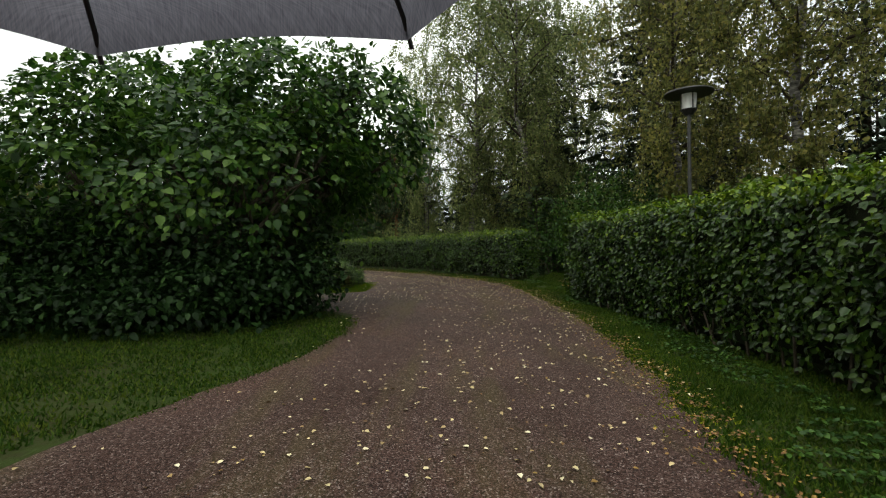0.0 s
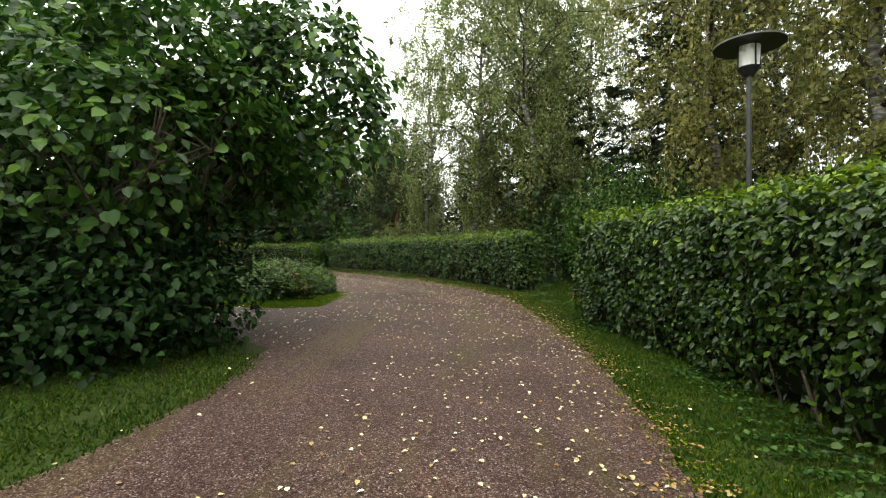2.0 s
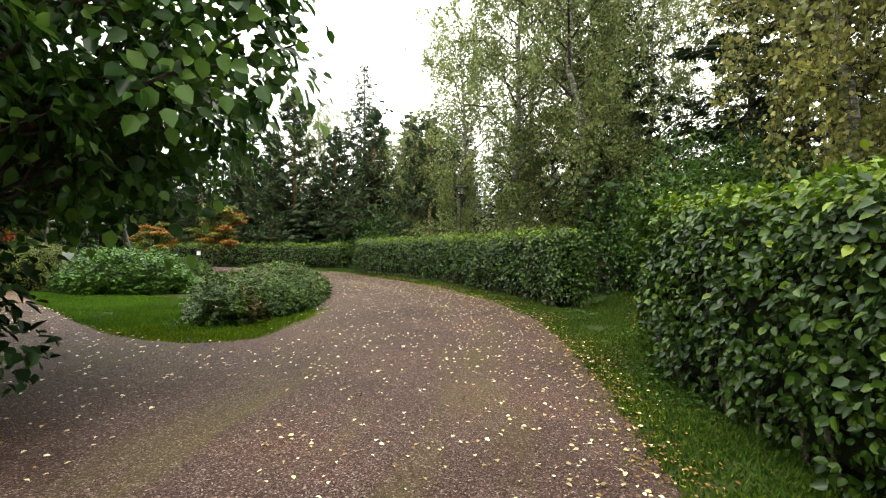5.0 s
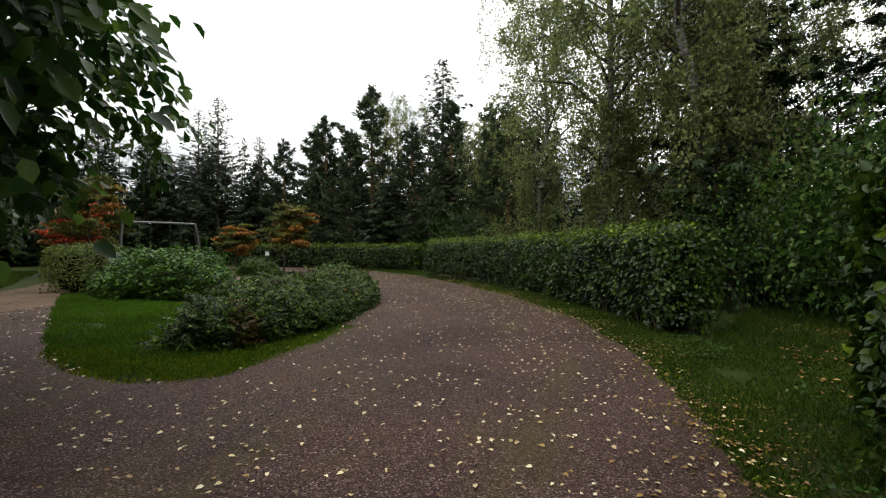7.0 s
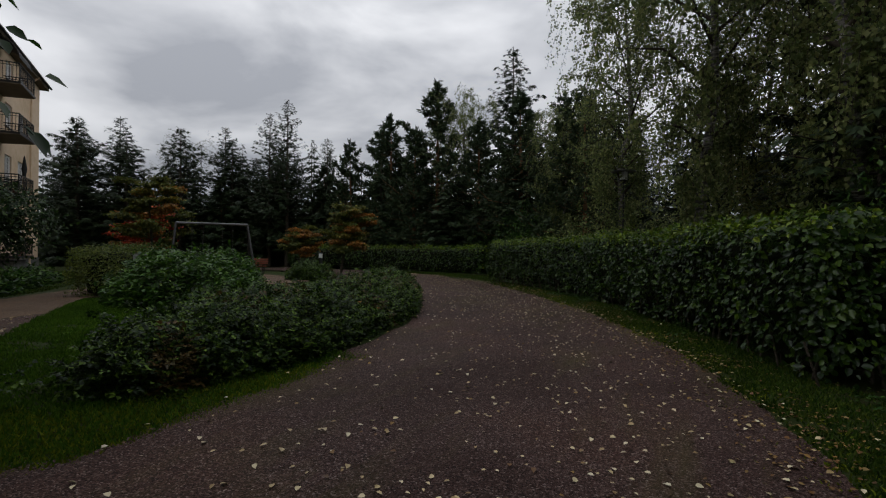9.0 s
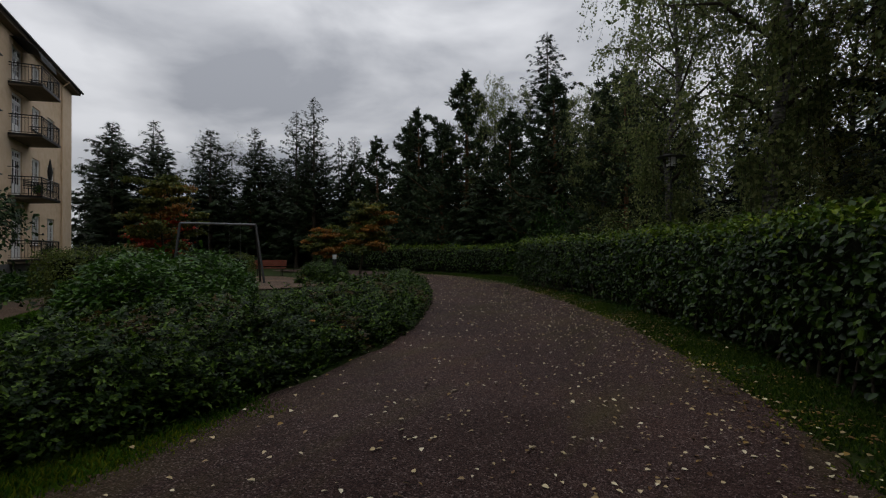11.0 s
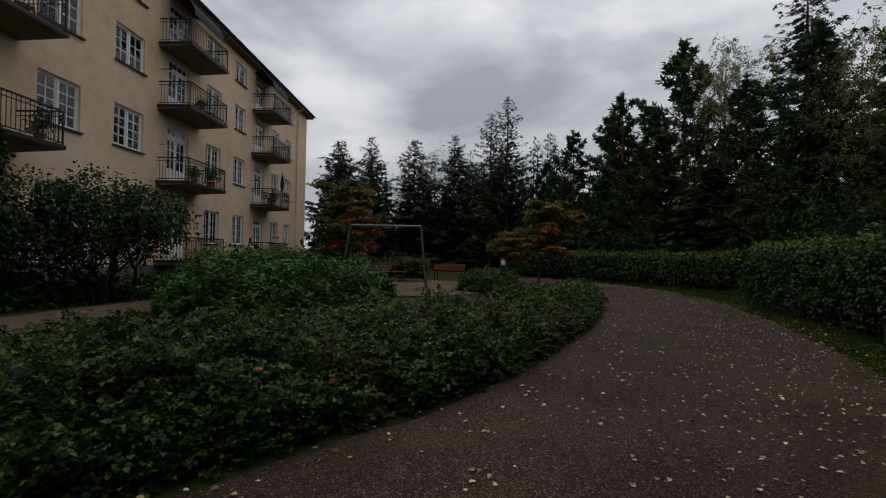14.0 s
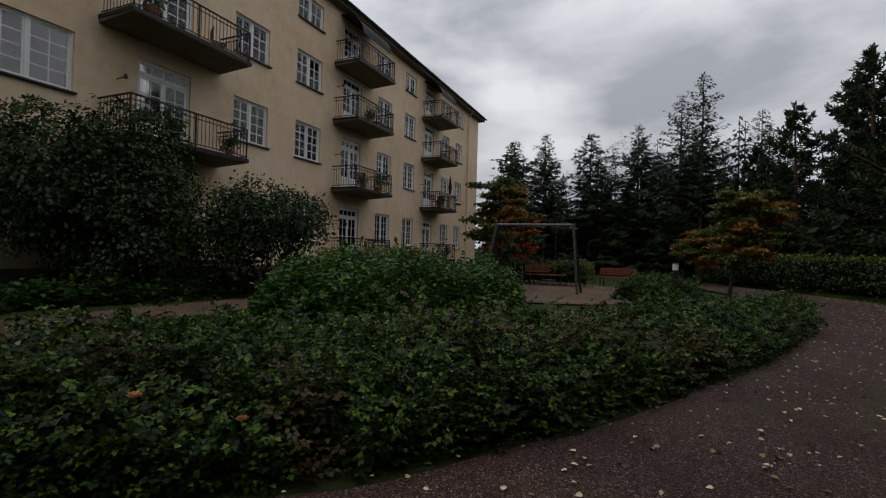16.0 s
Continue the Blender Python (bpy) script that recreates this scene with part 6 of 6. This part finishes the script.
def window(x0, x1, z0, z1, k):
    bm = bmesh.new()
    y = 0.1
    o = 0.05
    box(bm, x0, y - 0.02, z0, x0 + o, y + 0.08, z1)
    box(bm, x1 - o, y - 0.02, z0, x1, y + 0.08, z1)
    box(bm, x0 + o, y - 0.02, z1 - o, x1 - o, y + 0.08, z1)
    box(bm, x0 + o, y - 0.02, z0, x1 - o, y + 0.08, z0 + o)
    mid = (x0 + x1) / 2
    box(bm, mid - 0.035, y - 0.022, z0 + o, mid + 0.035, y + 0.078, z1 - o)
    w = part("window", bm, "white_paint", house, "white wooden casement window with glazing bars")
    rows = 3 if z1 - z0 > 1.3 else 2
    for a, b in ((x0 + o, mid - 0.035), (mid + 0.035, x1 - o)):
        bm = sash(a, b, z0 + o, z1 - o, y + 0.01, 2, rows + (1 if z1 - z0 > 1.45 else 0))
        part("casement", bm, "white_paint", w)
        pane(w, a + 0.05, b - 0.05, z0 + o + 0.05, z1 - o - 0.05, y + 0.028)
    bm = bmesh.new()
    box(bm, x0 - 0.06, -0.09, z0 - 0.05, x1 + 0.06, 0.09, z0 - 0.003)
    part("window_sill", bm, "roof", w, "dark metal sill")
    # curtains hang differently from flat to flat
    wide = (0.16, 0.24, 0.3, 0.12, 0.2)[k % 5] * (x1 - x0)
    curtain(w, x0 + 0.03, x0 + wide, z0 - 0.1, z1, 0.5, k)
    if k % 4 != 2:
        curtain(w, x1 - wide, x1 - 0.03, z0 - 0.1, z1, 0.5, k + 3)


def balcony_door(x0, x1, z0, z1, k):
    bm = bmesh.new()
    y, o = 0.1, 0.06
    top = z1 - 0.42
    box(bm, x0, y - 0.02, z0, x0 + o, y + 0.08, z1)
    box(bm, x1 - o, y - 0.02, z0, x1, y + 0.08, z1)
    box(bm, x0 + o, y - 0.02, z1 - o, x1 - o, y + 0.08, z1)
    box(bm, x0 + o, y - 0.022, top - 0.035, x1 - o, y + 0.078, top + 0.035)
    box(bm, x0 + o, y - 0.02, z0, x1 - o, y + 0.08, z0 + 0.05)
    d = part("door", bm, "white_paint", house, "white glazed double balcony door with fanlight")
    mid = (x0 + x1) / 2
    for a, b in ((x0 + o, mid - 0.004), (mid + 0.004, x1 - o)):
        bm = sash(a, b, z0 + 0.62, top - 0.035, y + 0.01, 2, 3, 0.075)
        box(bm, a + 0.002, y + 0.012, z0 + 0.05, b - 0.002, y + 0.052, z0 + 0.618)
        box(bm, a + 0.1, y + 0.002, z0 + 0.15, b - 0.1, y + 0.03, z0 + 0.52, 0.01)
        part("door_leaf", bm, "white_paint", d)
        pane(d, a + 0.07, b - 0.07, z0 + 0.69, top - 0.1, y + 0.028)
    bm = sash(x0 + o, x1 - o, top + 0.035, z1 - o, y + 0.01, 4, 1, 0.05)
    part("fanlight", bm, "white_paint", d)
    pane(d, x0 + o + 0.05, x1 - o - 0.05, top + 0.08, z1 - o - 0.05, y + 0.028)
    curtain(d, x0 + 0.06, x0 + 0.55, z0 + 0.1, z1, 0.5, k)
    curtain(d, x1 - 0.5, x1 - 0.06, z0 + 0.1, z1, 0.5, k + 2)


k = 0
for si, (floor_z, sill, lintel) in enumerate(STOREYS):
    for a, b in WINDOW_COLS:
        window(a, b, sill, lintel, k)
        k += 1
    for a, b in DOOR_COLS:
        balcony_door(a, b, floor_z, lintel, k)
        k += 1


def railing_bars(x0, x1, depth, z0, z1):
    bm = bmesh.new()
    nx, ny = int((x1 - x0) / 0.13), int(depth / 0.13)
    for i in range(1, nx):
        x = x0 + (x1 - x0) * i / nx
        tube(bm, (x, -depth, z0), (x, -depth, z1), 0.011, None, 5)
    for xs in (x0, x1):
        for i in range(1, ny):
            y = -depth * i / ny
            tube(bm, (xs, y, z0), (xs, y, z1), 0.011, None, 5)
    return bm


def balcony(x0, x1, floor_z, depth=1.4, tall=0.98, ground_level=False):
    bm = bmesh.new()
    low = floor_z - (0.16 if not ground_level else 0.2)
    vs = [bm.verts.new(p) for p in ((x0, -depth, low + 0.04), (x1, -depth, low + 0.04), (x1, 0.0, low - 0.04), (x0, 0.0, low - 0.04), (x0, -depth, floor_z), (x1, -depth, floor_z), (x1, 0.0, floor_z), (x0, 0.0, floor_z))]
    for f in ((3, 2, 1, 0), (4, 5, 6, 7), (0, 1, 5, 4), (1, 2, 6, 5), (2, 3, 7, 6), (3, 0, 4, 7)):
        bm.faces.new([vs[i] for i in f])
    b = part("balcony", bm, "slab", house, "concrete balcony slab with black iron railing")
    e, zt = 0.04, floor_z + tall
    for name, z, r in (("hand_rail", zt, 0.03), ("foot_rail", floor_z + 0.09, 0.018), ("middle_rail", zt - 0.14, 0.016)):
        bm = bmesh.new()
        for p, q in (((x0 + e, -0.02, z), (x0 + e, -depth + e, z)), ((x0 + e, -depth + e, z), (x1 - e, -depth + e, z)), ((x1 - e, -depth + e, z), (x1 - e, -0.02, z))):
            tube(bm, p, q, r, None, 6)
        part(name, bm, "iron", b)
    for x, y in ((x0 + e, -depth + e), (x1 - e, -depth + e), ((x0 + x1) / 2, -depth + e)):
        bm = bmesh.new()
        box(bm, x - 0.02, y - 0.02, floor_z, x + 0.02, y + 0.02, zt + 0.02)
        part("post", bm, "iron", b)
    part("railing_infill", railing_bars(x0 + e, x1 - e, depth - e, floor_z + 0.09, zt), "iron", b, "slender upright iron bars", "stuff")
    bm = bmesh.new()
    box(bm, x0 - 0.02, -depth - 0.022, floor_z - 0.1, x1 + 0.02, -depth - 0.003, floor_z + 0.012)
    box(bm, x0 - 0.022, -depth, floor_z - 0.1, x0 - 0.003, -0.004, floor_z + 0.012)
    box(bm, x1 + 0.003, -depth, floor_z - 0.1, x1 + 0.022, -0.004, floor_z + 0.012)
    part("edge_trim", bm, "iron", b, "dark iron band round the slab")
    if ground_level:
        bm = bmesh.new()
        box(bm, x0 + 0.3, -depth + 0.25, 0.3, x1 - 0.3, -0.06, low - 0.05)
        part("footing", bm, "plinth", b, "dark stone footing under the terrace")
    return b


for si, (floor_z, _, _) in enumerate(STOREYS):
    balcony(28.0, 31.25, floor_z, 1.4, 0.98, si == 0)
    balcony(37.3, 40.2, floor_z, 1.4, 0.98, si == 0)
    if si < 3:
        balcony(17.8, 21.7, floor_z, 1.4, 0.98, si == 0)


def awning(x0, x1, z):
    """A dark folding awning that bulges out over the top balcony."""
    u = np.linspace(0, 1, 9)
    y = -1.3 * np.sin(u * math.pi / 2)
    zz = z + 1.05 * np.cos(u * math.pi / 2)
    P = np.stack([np.stack([np.full(9, x), y, zz], 1) for x in np.linspace(x0, x1, 7)])
    w = grid_part("awning", P, "awning", house, "black cloth awning over the top balcony")
    bm = bmesh.new()
    for x in (x0, x1):
        for k in range(8):
            tube(bm, (x, y[k], zz[k]), (x, y[k + 1], zz[k + 1]), 0.018, None, 5)
    tube(bm, (x0, y[-1], zz[-1]), (x1, y[-1], zz[-1]), 0.018, None, 5)
    part("awning_frame", bm, "iron", w)


awning(28.4, 30.9, 11.75)
awning(37.5, 39.9, 11.75)


def on_house(x, y, z):
    p = house.matrix_basis @ Vector((x, y, z))
    return (p.x, p.y, p.z)


def wall_lamp(x, z):
    root = thing("wall_lamp", on_house(x, 0, z), "small dark wall lamp on a thin arm", "lamp", "lamps on the house wall", 146.56)
    bm = bmesh.new()
    tube(bm, (0, 0.02, 0), (0, -0.4, 0.03), 0.014, None, 6)
    part("arm", bm, "iron", root)
    bm = bmesh.new()
    tube(bm, (0, -0.4, -0.02), (0, -0.4, 0.1), 0.07, 0.03, 10)
    part("shade", bm, "iron", root)


for x, z in ((28.2, 6.1), (28.2, 3.0), (37.3, 6.0), (41.0, 2.6), (18.3, 6.2), (22.0, 5.9), (28.2, 9.3)):
    wall_lamp(x, z)


def potted_plant(x, y, z, s, label):
    root = thing("potted_plant", on_house(x, y, z), label, "plant", "balcony plants", 146.56)
    bm = bmesh.new()
    tube(bm, (0, 0, 0), (0, 0, 0.26 * s), 0.11 * s, 0.16 * s, 14)
    part("pot", bm, "terracotta", root)
    v, f = crown([((0, 0, 0.5 * s), (0.34 * s, 0.34 * s, 0.32 * s))], 420, 0.09, LEAF_SMALL, shell=0.9)
    raw_part("foliage", v, f, "lilac_leaf", root, "", "stuff")


potted_plant(18.5, -1.1, STOREYS[2][0], 1.3, "large round potted plant on the balcony")
potted_plant(21.2, -1.1, STOREYS[1][0], 0.9, "grassy potted plant at the balcony rail")
potted_plant(19.2, -1.15, STOREYS[1][0], 1.2, "bushy potted plant behind the balcony rail")
potted_plant(30.4, -1.1, STOREYS[1][0], 1.2, "dark bushy potted plant on the balcony")
potted_plant(29.3, -1.15, STOREYS[2][0], 1.0, "potted plant among balcony furniture")
potted_plant(39.4, -1.0, STOREYS[0][0], 1.0, "potted plant on the terrace")
potted_plant(38.0, -1.1, STOREYS[1][0], 0.8, "small potted plant beside the chairs")
potted_plant(29.0, -1.1, STOREYS[1][0], 0.9, "small potted plant at the rail")


def balcony_chair(x, y, z, turn, material, label):
    root = thing("balcony_chair", on_house(x, y, z), label, "chair", "balcony chairs", 146.56 + turn)
    for lx, ly in ((-0.2, -0.2), (0.2, -0.2), (-0.2, 0.2), (0.2, 0.2)):
        bm = bmesh.new()
        tube(bm, (lx, ly, 0), (lx, ly, 0.44 if ly < 0 else 0.9), 0.015, None, 6)
        part("leg", bm, material, root)
    bm = bmesh.new()
    for i in range(5):
        box(bm, -0.22, -0.21 + i * 0.085, 0.43, 0.22, -0.21 + i * 0.085 + 0.065, 0.455, 0.004)
    part("seat", bm, material, root)
    bm = bmesh.new()
    for i in range(4):
        box(bm, -0.22, 0.195, 0.55 + i * 0.09, 0.22, 0.215, 0.55 + i * 0.09 + 0.06, 0.004)
    part("backrest", bm, material, root)


balcony_chair(30.2, -0.8, STOREYS[0][0], 20, "red_wood", "brown slatted chair on the ground-floor terrace")
balcony_chair(29.2, -0.8, STOREYS[1][0], -60, "iron", "dark metal chair on the balcony")
balcony_chair(30.6, -0.7, STOREYS[2][0], 60, "iron", "dark metal chair on the balcony")
balcony_chair(38.0, -0.7, STOREYS[1][0], -40, "iron", "dark metal chair on the balcony")
balcony_chair(39.0, -0.7, STOREYS[1][0], 120, "iron", "dark metal chair on the balcony")
balcony_chair(21.0, -0.7, STOREYS[2][0], 60, "iron", "dark metal chair on the balcony")


def folded_parasol(x, y, z):
    root = thing("folded_parasol", on_house(x, y, z), "dark folded parasol standing on the balcony", "parasol")
    bm = bmesh.new()
    tube(bm, (0, 0, 0), (0, 0, 2.35), 0.02, None, 8)
    part("pole", bm, "iron", root)
    bm = bmesh.new()
    tube(bm, (0, 0, 1.15), (0, 0, 1.6), 0.07, 0.13, 10)
    tube(bm, (0, 0, 1.6), (0, 0, 2.3), 0.13, 0.03, 10)
    part("canopy", bm, "awning", root)
    bm = bmesh.new()
    tube(bm, (0, 0, 0), (0, 0, 0.08), 0.24, 0.22, 16)
    part("base", bm, "slab", root)


folded_parasol(39.8, -1.05, STOREYS[1][0])

# ---- lamps, swing, bench and small things ----
def street_lamp(x, y, tall, label):
    z = float(height(x, y))
    root = thing("street_lamp", (x, y, z), label, "lamp", "garden lamps")
    bm = bmesh.new()
    tube(bm, (0, 0, -0.1), (0, 0, 0.7), 0.055, 0.05, 12)
    tube(bm, (0, 0, 0.7), (0, 0, tall - 0.5), 0.04, 0.032, 12)
    part("pole", bm, "dark_steel", root)
    bm = bmesh.new()
    tube(bm, (0, 0, tall - 0.52), (0, 0, tall - 0.4), 0.07, 0.15, 16)
    part("collar", bm, "iron", root)
    bm = bmesh.new()
    tube(bm, (0, 0, tall - 0.4), (0, 0, tall - 0.1), 0.13, 0.145, 16)
    part("diffuser", bm, "opal", root, "frosted white glass")
    for k in range(4):
        a = k * math.pi / 2
        bm = bmesh.new()
        tube(bm, (0.155 * math.cos(a), 0.155 * math.sin(a), tall - 0.42), (0.155 * math.cos(a), 0.155 * math.sin(a), tall - 0.06), 0.012, None, 6)
        part("strut", bm, "iron", root)
    bm = bmesh.new()
    tube(bm, (0, 0, tall - 0.09), (0, 0, tall - 0.065), 0.46, 0.45, 32)
    tube(bm, (0, 0, tall - 0.065), (0, 0, tall - 0.01), 0.16, 0.05, 16)
    part("shade", bm, "dark_steel", root, "broad flat disc shade")


street_lamp(4.94, 9.41, 4.55, "park lamp with a broad disc shade behind the hedge")
street_lamp(-0.9, 29.6, 4.5, "park lamp among the trees behind the hedge")


def swing_set():
    a, b = Vector((-16.64, 22.23, 0)), Vector((-15.28, 24.49, 0))
    mid = (a + b) / 2
    z = float(height(mid.x, mid.y))
    turn = math.degrees(math.atan2(b.y - a.y, b.x - a.x))
    root = thing("swing_set", (mid.x, mid.y, z), "grey steel tube swing frame on sandy gravel", "swing", "", turn)
    half, top = (b - a).length / 2, 2.32
    bm = bmesh.new()
    tube(bm, (-half, 0, top), (half, 0, top), 0.04, None, 12)
    part("crossbar", bm, "steel", root)
    for x in (-half, half):
        for y in (-0.95, 0.95):
            bm = bmesh.new()
            tube(bm, (x, 0, top), (x + math.copysign(0.26, x), y * 0.8, -0.15), 0.044, None, 10)
            part("leg", bm, "dark_steel", root)
    for x in (-half * 0.42, half * 0.42):
        bm = bmesh.new()
        box(bm, x - 0.22, -0.11, 0.42, x + 0.22, 0.11, 0.455, 0.01)
        s = part("seat", bm, "rubber", root, "black rubber swing seat")
        for dx in (-0.2, 0.2):
            bm = bmesh.new()
            for i in range(46):
                z0 = 0.455 + (top - 0.455) * i / 46
                z1 = 0.455 + (top - 0.455) * (i + 0.8) / 46
                w = 0.008 if i % 2 else 0.003
                tube(bm, (x + dx - w, 0, z0), (x + dx + w, 0, z1), 0.006, None, 4)
            part("chain", bm, "steel", s, "steel chain")
    # the toddler seat has a safety frame
    bm = bmesh.new()
    x = -half * 0.42
    for p, q in (((-0.2, -0.14, 0.66), (0.2, -0.14, 0.66)), ((-0.2, 0.14, 0.66), (0.2, 0.14, 0.66)), ((-0.2, -0.14, 0.66), (-0.2, 0.14, 0.66)), ((0.2, -0.14, 0.66), (0.2, 0.14, 0.66)), ((-0.2, -0.14, 0.45), (-0.2, -0.14, 0.66)), ((0.2, -0.14, 0.45), (0.2, -0.14, 0.66)), ((-0.2, 0.14, 0.45), (-0.2, 0.14, 0.66)), ((0.2, 0.14, 0.45), (0.2, 0.14, 0.66)), ((0, 0.14, 0.45), (0, 0.14, 0.66)), ((0, -0.14, 0.45), (0, -0.14, 0.66))):
        tube(bm, Vector(p) + Vector((x, 0, 0)), Vector(q) + Vector((x, 0, 0)), 0.014, None, 6)
    part("safety_frame", bm, "rubber", root, "black frame of the toddler seat")


swing_set()


def bench(x, y, turn, label):
    root = thing("park_bench", (x, y, float(height(x, y)) + 0.02), label, "bench", "benches", turn)
    for sx in (-0.65, 0.65):
        bm = bmesh.new()
        tube(bm, (sx, -0.2, 0), (sx, -0.2, 0.42), 0.022, None, 8)
        tube(bm, (sx, 0.22, 0), (sx, 0.3, 0.85), 0.022, None, 8)
        tube(bm, (sx, -0.22, 0.42), (sx, 0.25, 0.42), 0.02, None, 8)
        part("leg_frame", bm, "iron", root)
    for i in range(4):
        bm = bmesh.new()
        box(bm, -0.85, -0.24 + i * 0.115, 0.43, 0.85, -0.24 + i * 0.115 + 0.095, 0.465, 0.006)
        part("seat_slat", bm, "red_wood", root)
    for i in range(3):
        bm = bmesh.new()
        box(bm, -0.85, 0.235 + i * 0.02, 0.54 + i * 0.115, 0.85, 0.262 + i * 0.02, 0.54 + i * 0.115 + 0.095, 0.006)
        part("back_slat", bm, "red_wood", root)


bench(-20.3, 29.0, 40, "red-brown slatted park bench facing the playground")
bench(-19.8, 25.4, 75, "dark red slatted bench at the edge of the sand")


def bollard(x, y):
    root = thing("bollard_lamp", (x, y, float(height(x, y))), "short black bollard lamp with a white head", "lamp")
    bm = bmesh.new()
    tube(bm, (0, 0, -0.1), (0, 0, 0.98), 0.085, None, 16)
    part("post", bm, "iron", root)
    bm = bmesh.new()
    tube(bm, (0, 0, 0.98), (0, 0, 1.16), 0.085, None, 16)
    part("diffuser", bm, "opal", root, "white lamp head")
    bm = bmesh.new()
    tube(bm, (0, 0, 1.16), (0, 0, 1.2), 0.095, 0.09, 16)
    part("cap", bm, "steel", root)


bollard(-13.53, 27.05)


def sign_post(x, y, top):
    z = float(height(x, y))
    root = thing("sign_post", (x, y, z), "small weathered pale board on a post among the shrubs", "sign", "", 60)
    bm = bmesh.new()
    tube(bm, (0, 0, -0.1), (0, 0, top - z), 0.022, None, 8)
    part("post", bm, "steel", root)
    bm = bmesh.new()
    box(bm, -0.14, -0.03, top - z - 0.2, 0.14, -0.012, top - z + 0.06, 0.006)
    part("board", bm, "board", root, "blank weathered pale board")


sign_post(-10.8, 17.5, 1.48)


def umbrella():
    """The open umbrella at the start of the walk."""
    R, n = 0.977, 8
    root = thing("umbrella", (-0.526, 0.195, 1.0), "open dark grey cloth umbrella above the drive", "umbrella", "", 17.5)
    rim, apex = 0.92, 1.22
    for k in range(n):
        u = np.linspace(0, 1, 7)
        t = np.linspace(0.02, 1, 9)
        P = np.zeros((9, 7, 3))
        p0 = np.array([math.cos(k * math.tau / n), math.sin(k * math.tau / n)])
        p1 = np.array([math.cos((k + 1) * math.tau / n), math.sin((k + 1) * math.tau / n)])
        for i, tt in enumerate(t):
            r = R * math.sin(tt * math.pi / 2) ** 0.95
            zz = rim + (apex - rim) * math.cos(tt * math.pi / 2)
            edge = (1 - u)[:, None] * p0 + u[:, None] * p1
            scallop = 1 - 0.012 * tt * np.sin(u * math.pi)
            P[i, :, :2] = edge * (r * scallop)[:, None]
            P[i, :, 2] = zz + 0.022 * tt * np.sin(u * math.pi)
        grid_part("gore", P, "cloth", root)
    for k in range(n):
        a = k * math.tau / n
        bm = bmesh.new()
        prev = None
        for tt in np.linspace(0.03, 1.02, 8):
            r = R * math.sin(min(tt, 1) * math.pi / 2) ** 0.95 * (1.02 if tt > 1 else 1)
            p = Vector((math.cos(a) * r, math.sin(a) * r, rim + (apex - rim) * math.cos(min(tt, 1) * math.pi / 2) - 0.012))
            if prev is not None:
                tube(bm, prev, p, 0.006, None, 6)
            prev = p
        part("rib", bm, "iron", root, "thin black rib")
    bm = bmesh.new()
    tube(bm, (0, 0, 0.1), (0, 0, apex + 0.06), 0.008, None, 8)
    part("shaft", bm, "iron", root)
    bm = bmesh.new()
    tube(bm, (0, 0, -0.04), (0, 0, 0.12), 0.02, 0.017, 10)
    part("handle", bm, "rubber", root)


umbrella()
